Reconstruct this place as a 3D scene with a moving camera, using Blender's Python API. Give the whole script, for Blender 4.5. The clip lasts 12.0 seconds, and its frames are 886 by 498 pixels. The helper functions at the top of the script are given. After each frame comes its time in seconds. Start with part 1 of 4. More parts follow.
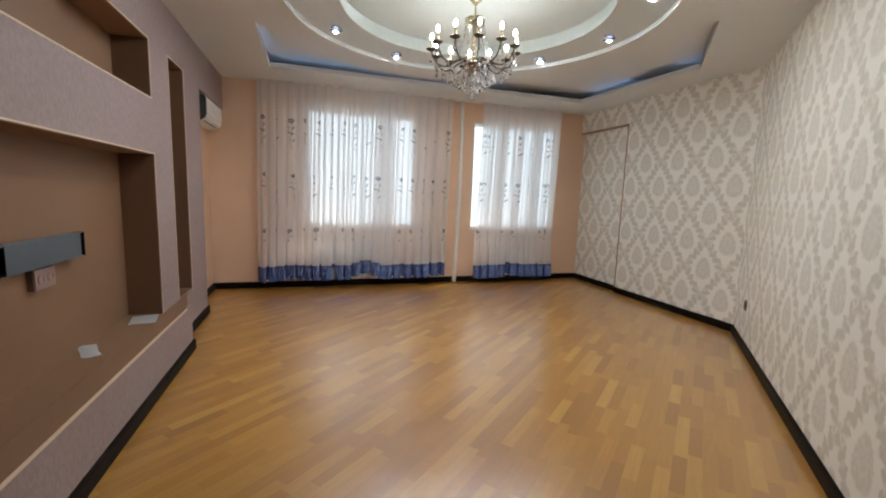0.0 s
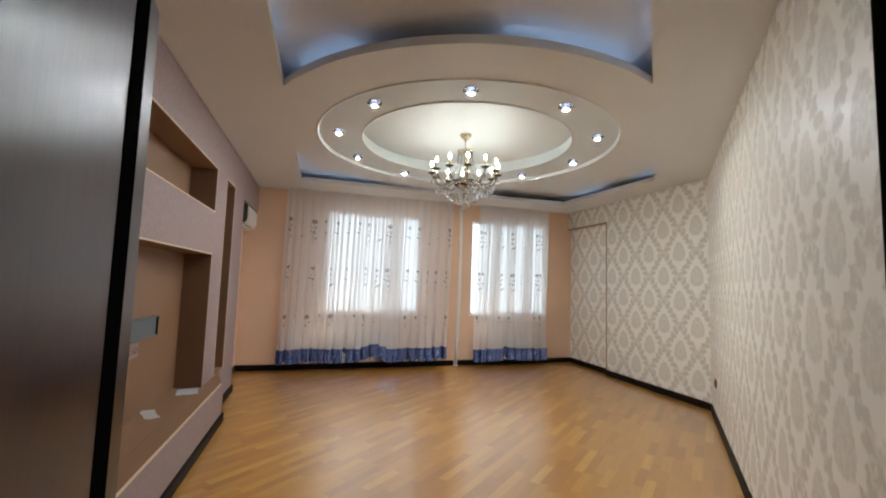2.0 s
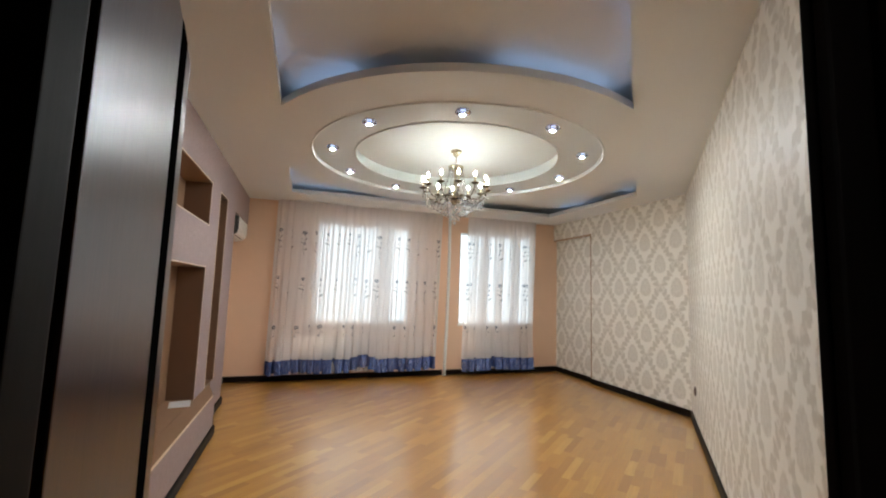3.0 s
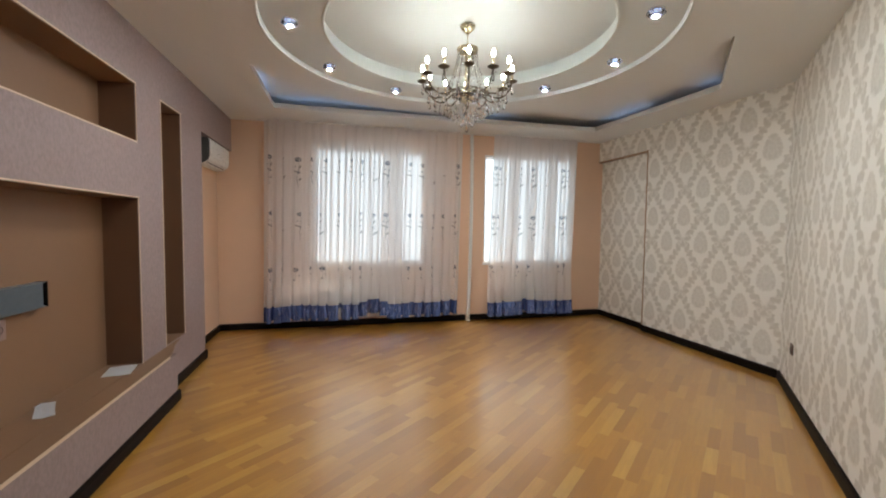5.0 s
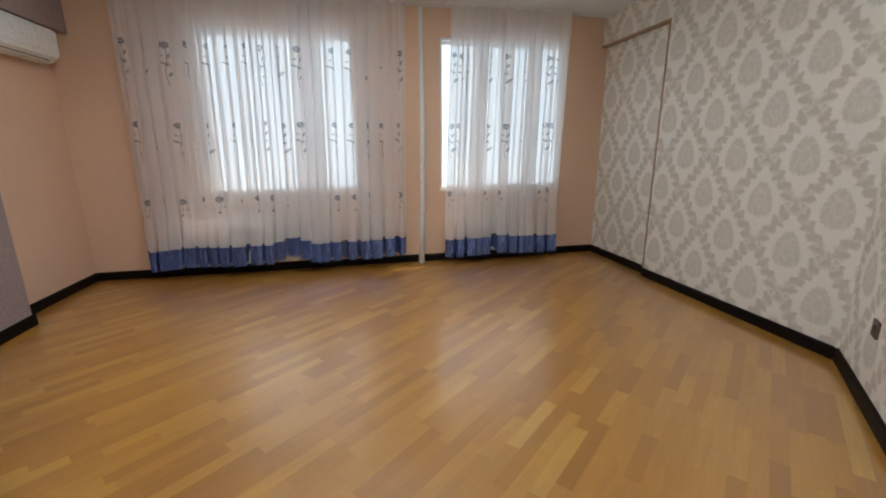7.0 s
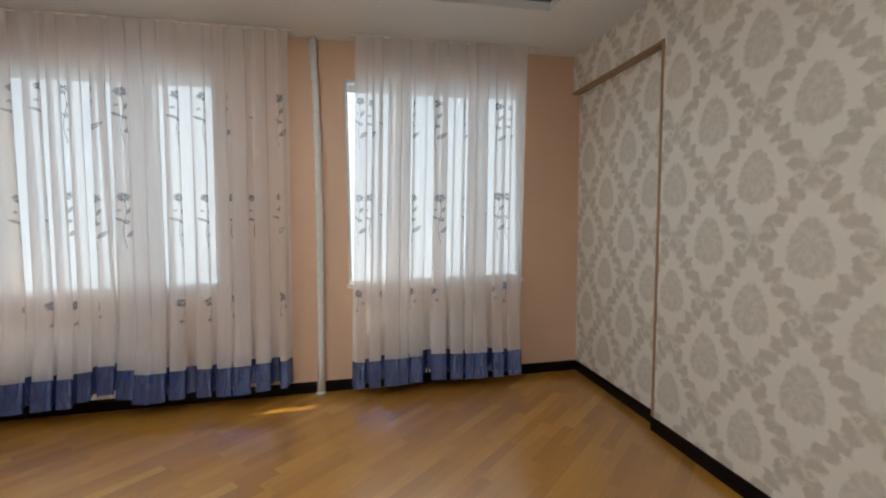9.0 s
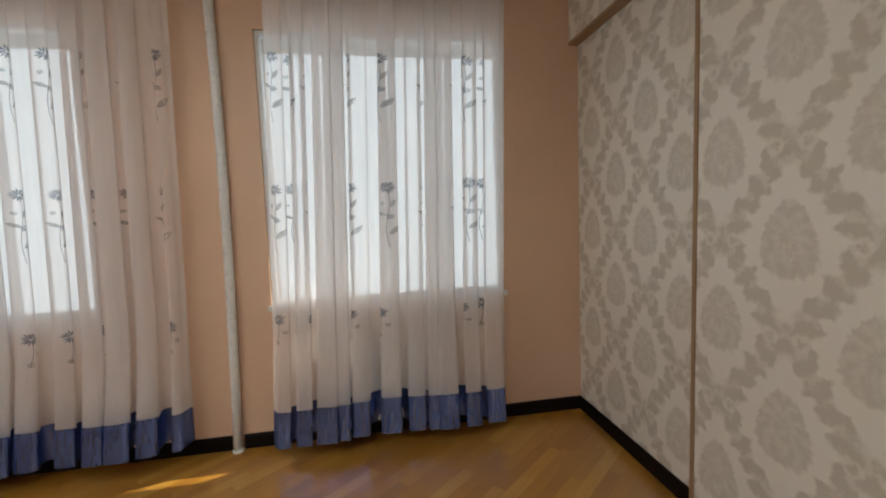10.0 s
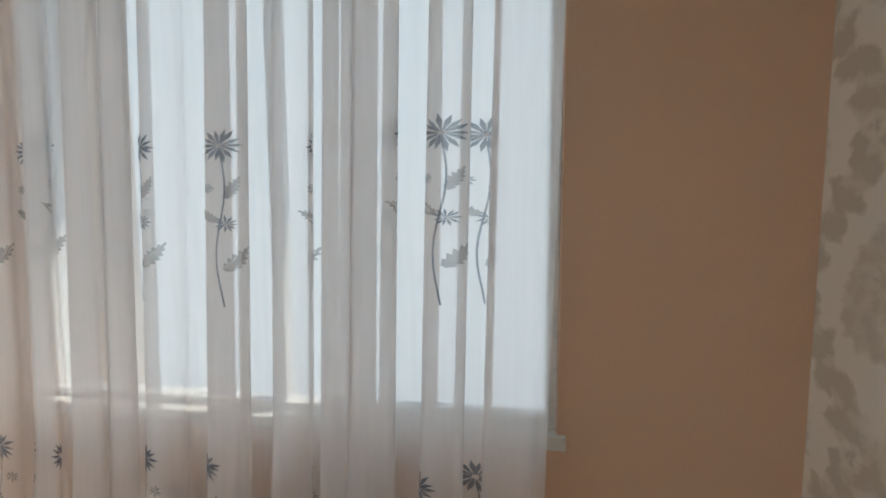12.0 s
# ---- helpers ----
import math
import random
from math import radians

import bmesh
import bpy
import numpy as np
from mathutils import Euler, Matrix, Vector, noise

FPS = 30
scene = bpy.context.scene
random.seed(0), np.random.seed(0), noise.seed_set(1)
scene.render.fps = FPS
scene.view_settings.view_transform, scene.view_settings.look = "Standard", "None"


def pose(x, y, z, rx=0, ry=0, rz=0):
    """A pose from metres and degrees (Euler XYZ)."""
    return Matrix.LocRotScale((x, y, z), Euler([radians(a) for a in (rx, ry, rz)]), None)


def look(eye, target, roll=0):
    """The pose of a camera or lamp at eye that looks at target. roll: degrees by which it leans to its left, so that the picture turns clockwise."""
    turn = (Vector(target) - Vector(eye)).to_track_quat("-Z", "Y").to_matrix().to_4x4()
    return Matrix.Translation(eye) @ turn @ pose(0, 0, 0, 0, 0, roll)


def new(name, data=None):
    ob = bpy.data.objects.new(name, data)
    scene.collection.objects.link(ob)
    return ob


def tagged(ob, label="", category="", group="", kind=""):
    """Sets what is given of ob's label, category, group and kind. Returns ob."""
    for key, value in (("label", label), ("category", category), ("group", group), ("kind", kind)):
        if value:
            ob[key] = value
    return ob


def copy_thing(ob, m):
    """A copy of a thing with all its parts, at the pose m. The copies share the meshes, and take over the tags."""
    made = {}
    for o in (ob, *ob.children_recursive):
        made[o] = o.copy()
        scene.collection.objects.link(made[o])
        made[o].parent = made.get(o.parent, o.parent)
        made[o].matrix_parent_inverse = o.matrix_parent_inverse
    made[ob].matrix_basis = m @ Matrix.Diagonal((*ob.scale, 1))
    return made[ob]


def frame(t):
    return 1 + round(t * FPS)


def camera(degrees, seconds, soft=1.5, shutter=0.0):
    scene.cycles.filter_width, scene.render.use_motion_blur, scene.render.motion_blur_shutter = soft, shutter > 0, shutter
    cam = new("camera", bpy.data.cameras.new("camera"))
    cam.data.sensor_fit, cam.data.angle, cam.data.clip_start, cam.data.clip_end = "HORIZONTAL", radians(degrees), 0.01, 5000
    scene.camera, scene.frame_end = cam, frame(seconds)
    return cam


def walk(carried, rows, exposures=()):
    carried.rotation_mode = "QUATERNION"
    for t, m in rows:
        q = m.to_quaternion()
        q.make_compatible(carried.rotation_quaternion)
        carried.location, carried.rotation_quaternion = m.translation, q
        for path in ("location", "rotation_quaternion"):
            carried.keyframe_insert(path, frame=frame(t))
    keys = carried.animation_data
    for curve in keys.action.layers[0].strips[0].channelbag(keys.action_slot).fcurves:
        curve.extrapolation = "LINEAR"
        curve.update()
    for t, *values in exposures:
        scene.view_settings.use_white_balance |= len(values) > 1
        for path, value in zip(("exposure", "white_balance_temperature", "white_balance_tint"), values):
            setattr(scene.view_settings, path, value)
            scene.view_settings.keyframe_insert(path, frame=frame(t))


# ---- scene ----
cam = camera(94.1, 12.0, soft=2.0)
PATH = [
    (0, (0.143, 0.32, 1.38), (0.749, 2.208, 1.119), 2.0),
    (0.5, (0.157, 0.273, 1.373), (0.687, 2.189, 1.152), 1.9),
    (1, (0.179, 0.044, 1.378), (0.633, 1.987, 1.24), 1.7),
    (1.5, (0.144, -0.187, 1.396), (0.622, 1.755, 1.414), 1.6),
    (2, (0.018, -0.358, 1.412), (0.582, 1.554, 1.572), 1.8),
    (2.5, (-0.034, -0.464, 1.459), (0.607, 1.407, 1.751), 1.8),
    (3, (-0.064, -0.455, 1.453), (0.562, 1.434, 1.653), 1.8),
    (3.5, (0.046, -0.281, 1.366), (0.601, 1.641, 1.326), 2.0),
    (3.7, (0.112, -0.19, 1.357), (0.632, 1.737, 1.227), 2.1),
    (5.3, (0.62, 0.664, 1.427), (1.091, 2.606, 1.342), 0.5),
    (5.5, (0.747, 0.766, 1.421), (1.213, 2.71, 1.368), 0.4),
    (6, (0.994, 1.06, 1.396), (1.426, 3.008, 1.259), 0.6),
    (6.5, (1.27, 1.351, 1.355), (1.66, 3.281, 1.006), 0.2),
    (6.7, (1.389, 1.484, 1.33), (1.781, 3.386, 0.851), -0.2),
    (8.5, (2.455, 2.71, 1.418), (2.873, 4.645, 1.135), -0.9),
    (9, (2.664, 3.065, 1.417), (3.052, 5.021, 1.261), -0.6),
    (9.5, (3.005, 3.428, 1.399), (3.292, 5.402, 1.259), -1.3),
    (10, (3.195, 3.852, 1.39), (3.523, 5.819, 1.227), -2.1),
    (10.5, (3.473, 4.3, 1.421), (3.791, 6.26, 1.176), -1.7),
    (11, (3.649, 4.692, 1.381), (3.948, 6.656, 1.15), -1.2),
    (11.5, (3.813, 5.104, 1.402), (3.958, 7.087, 1.191), -0.3),
    (12, (3.902, 5.479, 1.41), (3.617, 7.452, 1.253), -0.1),
]
EXPOSURES = [
    (0, 0.15, 6500, 6), (1.0, 0.2, 6600, 6), (1.5, 0.18, 6600, 6), (2.5, 0.38, 6650, 6), (3.0, 0.38, 6700, 6), (3.5, 0.22, 6650, 6), (5.5, 0.12, 6700, 7), (6.0, 0.05, 6600, 7), (6.7, 0.0, 6500, 7),
    (8.3, 0.02, 5700, 2), (8.6, 0.0, 5800, 3), (9.0, -0.10, 6550, 6), (9.5, -0.22, 6850, 8), (10.0, -0.24, 6950, 8), (10.5, -0.17, 6950, 8), (11.0, -0.08, 6800, 8),
    (11.5, -0.20, 6600, 7), (12, -0.34, 6500, 5)]
walk(cam, [(t, look(eye, target, roll)) for t, eye, target, roll in PATH], EXPOSURES)

# daylight: overcast-white sky beyond the two windows
world = bpy.data.worlds.new("sky")
scene.world = world
world.use_nodes = True
sky = world.node_tree.nodes.new("ShaderNodeTexSky")
sky.sky_type, sky.sun_disc = "NISHITA", False
sky.sun_elevation, sky.sun_rotation = radians(55), radians(66.5)
world.node_tree.nodes["Background"].inputs[1].default_value = 0.1
world.node_tree.links.new(sky.outputs[0], world.node_tree.nodes["Background"].inputs[0])
sun_data = bpy.data.lights.new("sun", "SUN")
sun_data.energy, sun_data.angle, sun_data.color = 5.0, radians(0.5), (1.0, 0.95, 0.86)
sun = new("sun", sun_data)
sun.matrix_basis = Vector((-2.3, -1.0, -3.6)).to_track_quat("-Z", "Y").to_matrix().to_4x4()
BACKDROP_GLOW, BULB_GLOW, SPOT_GLOW, LED_GLOW = 1.4, 104.0, 4600.0, 3.2


# ---- materials ----
class Net:
    """A node material under construction, with short arithmetic helpers."""

    def __init__(self, name):
        self.mat = bpy.data.materials.new(name)
        self.mat.use_nodes = True
        self.t = self.mat.node_tree
        self.bsdf = self.t.nodes["Principled BSDF"]
        self.out = self.t.nodes["Material Output"]

    def node(self, kind):
        return self.t.nodes.new("ShaderNode" + kind)

    def wire(self, value, socket):
        if isinstance(value, (int, float)):
            socket.default_value = value
        elif isinstance(value, tuple):
            socket.default_value = (*value, 1) if len(value) == 3 and socket.type == "RGBA" else value
        else:
            self.t.links.new(value, socket)

    def math(self, op, a, b=0.0, c=None, clamp=False):
        n = self.node("Math")
        n.operation, n.use_clamp = op, clamp
        self.wire(a, n.inputs[0])
        self.wire(b, n.inputs[1])
        if c is not None:
            self.wire(c, n.inputs[2])
        return n.outputs[0]

    def coords(self, which="Object"):
        return self.node("TexCoord").outputs[which]

    def scaled(self, vec, size, loc=(0, 0, 0)):
        n = self.node("Mapping")
        self.wire(vec, n.inputs[0])
        n.inputs[1].default_value, n.inputs[3].default_value = loc, size
        return n.outputs[0]

    def noise(self, vec, scale, detail=3.0, rough=0.55):
        n = self.node("TexNoise")
        self.wire(vec, n.inputs["Vector"])
        n.inputs["Scale"].default_value, n.inputs["Detail"].default_value = scale, detail
        n.inputs["Roughness"].default_value = rough
        return n.outputs["Fac"]

    def ramp(self, fac, lo, hi, a=0.0, b=1.0):
        n = self.node("MapRange")
        n.clamp = True
        for v, s in zip((fac, lo, hi, a, b), n.inputs):
            self.wire(v, s)
        return n.outputs[0]

    def mix(self, fac, a, b, blend="MIX"):
        n = self.node("Mix")
        n.data_type, n.blend_type = "RGBA", blend
        self.wire(fac, n.inputs[0])
        self.wire(a, n.inputs[6])
        self.wire(b, n.inputs[7])
        return n.outputs[2]

    def bump(self, height, strength=0.2, distance=0.002):
        n = self.node("Bump")
        n.inputs["Strength"].default_value, n.inputs["Distance"].default_value = strength, distance
        self.wire(height, n.inputs["Height"])
        self.t.links.new(n.outputs[0], self.bsdf.inputs["Normal"])

    def set(self, color=None, rough=None, metal=None, **more):
        for key, v in (("Base Color", color), ("Roughness", rough), ("Metallic", metal), *more.items()):
            if v is not None:
                self.wire(v, self.bsdf.inputs[key.replace("_", " ")])
        return self


def painted(name, color, rough=0.6, spread=0.08, relief=0.15, grain=220.0):
    """Rolled paint or plaster: broad clouding and a fine orange-peel relief."""
    n = Net(name)
    p = n.coords()
    broad, fine = n.noise(p, 1.3, 4), n.noise(p, grain, 2)
    dark = tuple(c * (1 - spread) for c in color)
    light = tuple(min(1, c * (1 + spread)) for c in color)
    c = n.mix(n.ramp(broad, 0.3, 0.7), dark, light)
    c = n.mix(n.ramp(fine, 0.35, 0.65, 0.0, 0.25), c, tuple(x * 0.86 for x in color))
    n.set(c, n.ramp(broad, 0.3, 0.7, rough - 0.05, rough + 0.05))
    n.bump(fine, relief, 0.001)
    return n.mat


def stucco(name, color):
    """Mauve structured wallpaper: short fibrous flecks over a soft clouding."""
    n = Net(name)
    p = n.coords()
    fleck = n.noise(n.scaled(p, (1, 1, 0.6)), 55, 5, 0.7)
    broad = n.noise(p, 2.0, 3)
    c = n.mix(n.ramp(fleck, 0.38, 0.62), tuple(x * 0.86 for x in color), tuple(x * 1.1 for x in color))
    c = n.mix(n.ramp(broad, 0.3, 0.7, 0, 0.3), c, tuple(x * 0.9 for x in color))
    n.set(c, 0.6)
    n.bump(fleck, 0.35, 0.002)
    return n.mat


def lacquered(name, color, rough=0.3, grain_axis=2, contrast=0.35, coat=0.0, spec=0.5):
    """Stained wood under lacquer, with grain running along one local axis."""
    n = Net(name)
    size = [28.0, 28.0, 28.0]
    size[grain_axis] = 1.2
    p = n.scaled(n.coords(), tuple(size))
    g = n.noise(p, 2.5, 6, 0.65)
    pore = n.noise(p, 14, 3)
    c = n.mix(n.ramp(g, 0.3, 0.7), tuple(x * (1 - contrast) for x in color), tuple(x * (1 + contrast) for x in color))
    n.set(c, n.ramp(pore, 0.3, 0.7, rough - 0.015, rough + 0.02), Coat_Weight=coat, Coat_Roughness=0.285, Specular_IOR_Level=spec)
    return n.mat


def oak(name, by_island):
    """Oak parquet strip: every strip has its own tone, grain and lacquer."""
    n = Net(name)
    rnd = n.node("NewGeometry").outputs["Random Per Island"] if by_island else n.node("ObjectInfo").outputs["Random"]
    shift = n.node("CombineXYZ")
    n.wire(n.math("MULTIPLY", rnd, 37.0), shift.inputs[0])
    n.wire(n.math("MULTIPLY", rnd, 91.0), shift.inputs[2])
    add = n.node("VectorMath")
    n.wire(n.coords(), add.inputs[0])
    n.wire(shift.outputs[0], add.inputs[1])
    p = n.scaled(add.outputs[0], (2.2, 26, 26))
    grain = n.noise(p, 2.2, 5, 0.65)
    pore = n.noise(p, 9, 3)
    tone = n.node("ValToRGB")
    n.wire(rnd, tone.inputs[0])
    e = tone.color_ramp.elements
    e[0].position, e[0].color = 0.0, (0.36, 0.148, 0.014, 1)
    e[1].position, e[1].color = 1.0, (0.58, 0.32, 0.056, 1)
    for at, col in ((0.3, (0.43, 0.187, 0.018, 1)), (0.62, (0.475, 0.217, 0.023, 1)), (0.9, (0.53, 0.262, 0.034, 1))):
        k = e.new(at)
        k.color = col
    c = n.mix(n.ramp(grain, 0.28, 0.75, 0.0, 0.42), tone.outputs[0], (0.28, 0.12, 0.026))
    scuff = n.noise(n.coords("Object"), 3.1, 4)
    n.set(c, n.ramp(scuff, 0.3, 0.7, 0.28, 0.33), Coat_Weight=1.0, Coat_Roughness=0.255, Coat_IOR=1.95, Specular_IOR_Level=0.7)
    return n.mat


def damask(name):
    """Cream wallpaper with staggered ogee medallions and scrolling leaf bands, 0.52 by 0.64 m repeat."""
    n = Net(name)
    uv = n.coords("UV")
    sep = n.node("SeparateXYZ")
    n.wire(uv, sep.inputs[0])
    fray = n.node("TexNoise")
    n.wire(uv, fray.inputs["Vector"])
    fray.inputs["Scale"].default_value, fray.inputs["Detail"].default_value = 34.0, 5.0
    fray.inputs["Roughness"].default_value = 0.6
    fsep = n.node("SeparateColor")
    n.wire(fray.outputs["Color"], fsep.inputs[0])
    u = n.math("ADD", sep.outputs[0], n.math("MULTIPLY", n.math("SUBTRACT", fsep.outputs[0], 0.5), 0.036))
    v = n.math("ADD", sep.outputs[1], n.math("MULTIPLY", n.math("SUBTRACT", fsep.outputs[1], 0.5), 0.036))

    def local(x, period, offset):
        f = n.math("FRACT", n.math("ADD", n.math("DIVIDE", x, period), offset + 0.5))
        return n.math("MULTIPLY", n.math("SUBTRACT", f, 0.5), period)

    halo = medal = eye = scroll = stroke = near = None
    for off in (0.0, 0.5):
        du, dz = local(u, 0.52, off), local(v, 0.64, off)
        dx = n.math("ABSOLUTE", du)
        turn = n.math("ARCTAN2", dz, dx)
        leafy = n.math("ABSOLUTE", n.math("SINE", n.math("MULTIPLY", turn, 6.5)))
        fringe = n.math("ABSOLUTE", n.math("SINE", n.math("MULTIPLY", turn, 11.0)))
        # halo: a pointed lens with leaf tips biting into it
        h = n.math("ADD", n.math("DIVIDE", dx, 0.174), n.math("POWER", n.math("ABSOLUTE", n.math("DIVIDE", n.math("ADD", dz, 0.012), 0.262)), 1.45))
        h = n.math("ADD", h, n.math("MULTIPLY", leafy, 0.13))
        lobe = n.math("SINE", n.math("ADD", n.math("MULTIPLY", turn, 15.0), n.math("MULTIPLY", dz, 60.0)))
        h = n.math("ADD", h, n.math("MULTIPLY", lobe, 0.045))
        # medallion: a fringed drop, rounder below, with a small pale flower in it
        w = n.math("MULTIPLY", dx, n.math("ADD", 1.05, n.math("MULTIPLY", dz, 2.6)))
        m = n.math("ADD", n.math("POWER", n.math("DIVIDE", w, 0.098), 2), n.math("POWER", n.math("ABSOLUTE", n.math("DIVIDE", dz, 0.130)), 2))
        m = n.math("ADD", m, n.math("MULTIPLY", fringe, 0.14))
        # the scrolls: pale eyes either side of the knots between neighbours
        kz = local(v, 0.64, off + 0.5)
        k1 = n.math("SQRT", n.math("ADD", n.math("POWER", n.math("SUBTRACT", dx, 0.052), 2), n.math("POWER", n.math("ADD", kz, 0.012), 2)))
        k2 = n.math("SQRT", n.math("ADD", n.math("POWER", n.math("SUBTRACT", dx, 0.020), 2), n.math("POWER", n.math("SUBTRACT", kz, 0.062), 2)))
        k = n.math("MINIMUM", n.math("ABSOLUTE", n.math("SUBTRACT", k1, 0.022)), n.math("ADD", k2, 0.004))
        # acanthus scrolls wind round the knots, strokes fan out inside the medallion
        wind = n.math("ARCTAN2", n.math("ADD", kz, 0.012), n.math("SUBTRACT", dx, 0.052))
        curl = n.math("SINE", n.math("ADD", n.math("MULTIPLY", wind, 3.0), n.math("MULTIPLY", k1, 75.0)))
        far = n.math("SQRT", n.math("ADD", n.math("POWER", dx, 2), n.math("POWER", dz, 2)))
        fan = n.math("SINE", n.math("ADD", n.math("MULTIPLY", turn, 9.0), n.math("MULTIPLY", far, 75.0)))
        if halo is None:
            halo, medal, eye, scroll, stroke, near = h, m, k, curl, fan, k1
        else:
            pick = n.math("LESS_THAN", k1, near)
            scroll = n.math("ADD", n.math("MULTIPLY", pick, curl), n.math("MULTIPLY", n.math("SUBTRACT", 1.0, pick), scroll))
            pick = n.math("LESS_THAN", m, medal)
            stroke = n.math("ADD", n.math("MULTIPLY", pick, fan), n.math("MULTIPLY", n.math("SUBTRACT", 1.0, pick), stroke))
            halo, medal, eye = n.math("MINIMUM", halo, h), n.math("MINIMUM", medal, m), n.math("MINIMUM", eye, k)
    worn = n.noise(uv, 30, 4, 0.65)
    halo = n.math("ADD", halo, n.math("MULTIPLY", scroll, 0.05))
    curl = n.math("ADD", n.math("MULTIPLY", scroll, 0.13), worn)
    fan = n.math("ADD", n.math("MULTIPLY", stroke, 0.09), worn)
    band = n.math("MULTIPLY", n.ramp(halo, 1.0, 1.12), n.ramp(curl, 0.34, 0.52, 0.5, 1.0))
    band = n.math("MULTIPLY", band, n.ramp(eye, 0.004, 0.012, 0.45, 1.0))
    drop = n.math("MULTIPLY", n.ramp(medal, 1.2, 0.95), n.ramp(fan, 0.32, 0.6, 0.55, 1.0))
    drop = n.math("MULTIPLY", drop, n.ramp(n.math("ABSOLUTE", n.math("SUBTRACT", medal, 0.28)), 0.03, 0.07, 0.72, 1.0))
    drop = n.math("MULTIPLY", drop, 0.85)
    ink = n.math("MAXIMUM", band, drop)
    weave = n.noise(n.scaled(uv, (60, 420, 1)), 3, 2)
    c = n.mix(ink, (0.86, 0.815, 0.73), (0.61, 0.555, 0.465))
    c = n.mix(n.ramp(weave, 0.3, 0.7, 0, 0.16), c, (0.55, 0.50, 0.42))
    n.set(c, n.ramp(ink, 0, 1, 0.36, 0.5), Specular_IOR_Level=0.6)
    n.bump(n.math("ADD", n.math("MULTIPLY", ink, -0.6), n.math("MULTIPLY", weave, 0.3)), 0.25, 0.001)
    return n.mat


def cloth(name, color, gaps, glow, sheen=0.0):
    """Thin cloth: part open weave, part diffuse, part lit from behind."""
    n = Net(name)
    n.t.nodes.remove(n.bsdf)
    p = n.coords()
    thread = n.noise(n.scaled(p, (1, 1, 0.05)), 60, 3)
    c = n.mix(n.ramp(thread, 0.3, 0.7), tuple(x * 0.96 for x in color), color)
    dif, tra, gap, add, mixed = n.node("BsdfDiffuse"), n.node("BsdfTranslucent"), n.node("BsdfTransparent"), n.node("MixShader"), n.node("MixShader")
    n.wire(c, dif.inputs[0])
    n.wire(c, tra.inputs[0])
    front = dif.outputs[0]
    if sheen:
        gloss, both = n.node("BsdfGlossy"), n.node("MixShader")
        gloss.inputs[0].default_value = (*(min(1.0, 0.15 + 1.7 * x) for x in color), 1)
        gloss.inputs["Roughness"].default_value = 0.27
        both.inputs[0].default_value = sheen
        n.wire(front, both.inputs[1])
        n.wire(gloss.outputs[0], both.inputs[2])
        front = both.outputs[0]
    add.inputs[0].default_value = glow
    n.wire(front, add.inputs[1])
    n.wire(tra.outputs[0], add.inputs[2])
    n.wire(n.ramp(thread, 0.3, 0.7, max(0, 1 - gaps - 0.006), min(1, 1 - gaps + 0.006)), mixed.inputs[0])
    n.wire(gap.outputs[0], mixed.inputs[1])
    n.wire(add.outputs[0], mixed.inputs[2])
    n.wire(mixed.outputs[0], n.out.inputs[0])
    return n.mat


def plain(name, color, rough=0.4, metal=0.0, **more):
    n = Net(name)
    v = n.noise(n.coords(), 35, 3)
    c = n.mix(n.ramp(v, 0.3, 0.7), tuple(x * 0.92 for x in color), tuple(min(1, x * 1.05) for x in color))
    n.set(c, n.ramp(v, 0.3, 0.7, max(0.02, rough - 0.04), rough + 0.04), metal, **more)
    return n.mat


def glowing(name, color, strength):
    n = Net(name)
    n.set((0.8, 0.8, 0.8), 0.4, Emission_Color=color, Emission_Strength=strength)
    return n.mat


def glassy(name, color=(1, 1, 1), rough=0.0, ior=1.5):
    n = Net(name)
    n.set(color, rough, Transmission_Weight=1.0, IOR=ior)
    return n.mat


M_PEACH = painted("peach_paint", (0.72, 0.48, 0.33), 0.55, 0.05)
M_MAUVE = stucco("mauve_structured_wallpaper", (0.32, 0.235, 0.226))
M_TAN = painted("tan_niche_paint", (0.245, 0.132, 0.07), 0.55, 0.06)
# upright side linings are a darker brown than the other niche faces
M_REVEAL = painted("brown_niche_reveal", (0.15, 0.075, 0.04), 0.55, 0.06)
M_CREAM_EDGE = painted("cream_edge_bead", (0.72, 0.55, 0.40), 0.5, 0.04)
M_DAMASK = damask("damask_wallpaper")
M_CEIL = painted("ceiling_paint", (0.77, 0.785, 0.785), 0.5, 0.02, 0.05)
M_DISC = painted("dome_paint", (0.74, 0.785, 0.795), 0.5, 0.02, 0.05)
M_BEAD = painted("bead_paint", (0.76, 0.785, 0.78), 0.85, 0.02, 0.05)
M_SUB = painted("screed", (0.12, 0.07, 0.03), 0.6)
M_STRIP = oak("oak_strip", False)
M_STRIP_FAR = oak("oak_strip_field", True)
M_SKIRT = lacquered("wenge_skirting", (0.008, 0.0045, 0.0035), 0.5, 0, spec=0.1)
M_DOOR = lacquered("dark_door_lacquer", (0.036, 0.014, 0.008), 0.31, 2, 0.3, 0.0, spec=0.23)
# frame colour holds the shade of the unlit hall, nearly black
M_FRAME = lacquered("shaded_frame_lacquer", (0.006, 0.004, 0.0035), 0.6, 2, 0.2, spec=0.08)
M_INLAY = plain("black_glass_inlay", (0.004, 0.004, 0.004), 0.9, Specular_IOR_Level=0.0)
M_GASKET = plain("black_gasket", (0.006, 0.005, 0.005), 0.6, Specular_IOR_Level=0.15)
M_TRIM = lacquered("light_oak_trim", (0.34, 0.20, 0.10), 0.45, 2, 0.2)
M_WHITE = plain("white_enamel", (0.78, 0.77, 0.74), 0.3)
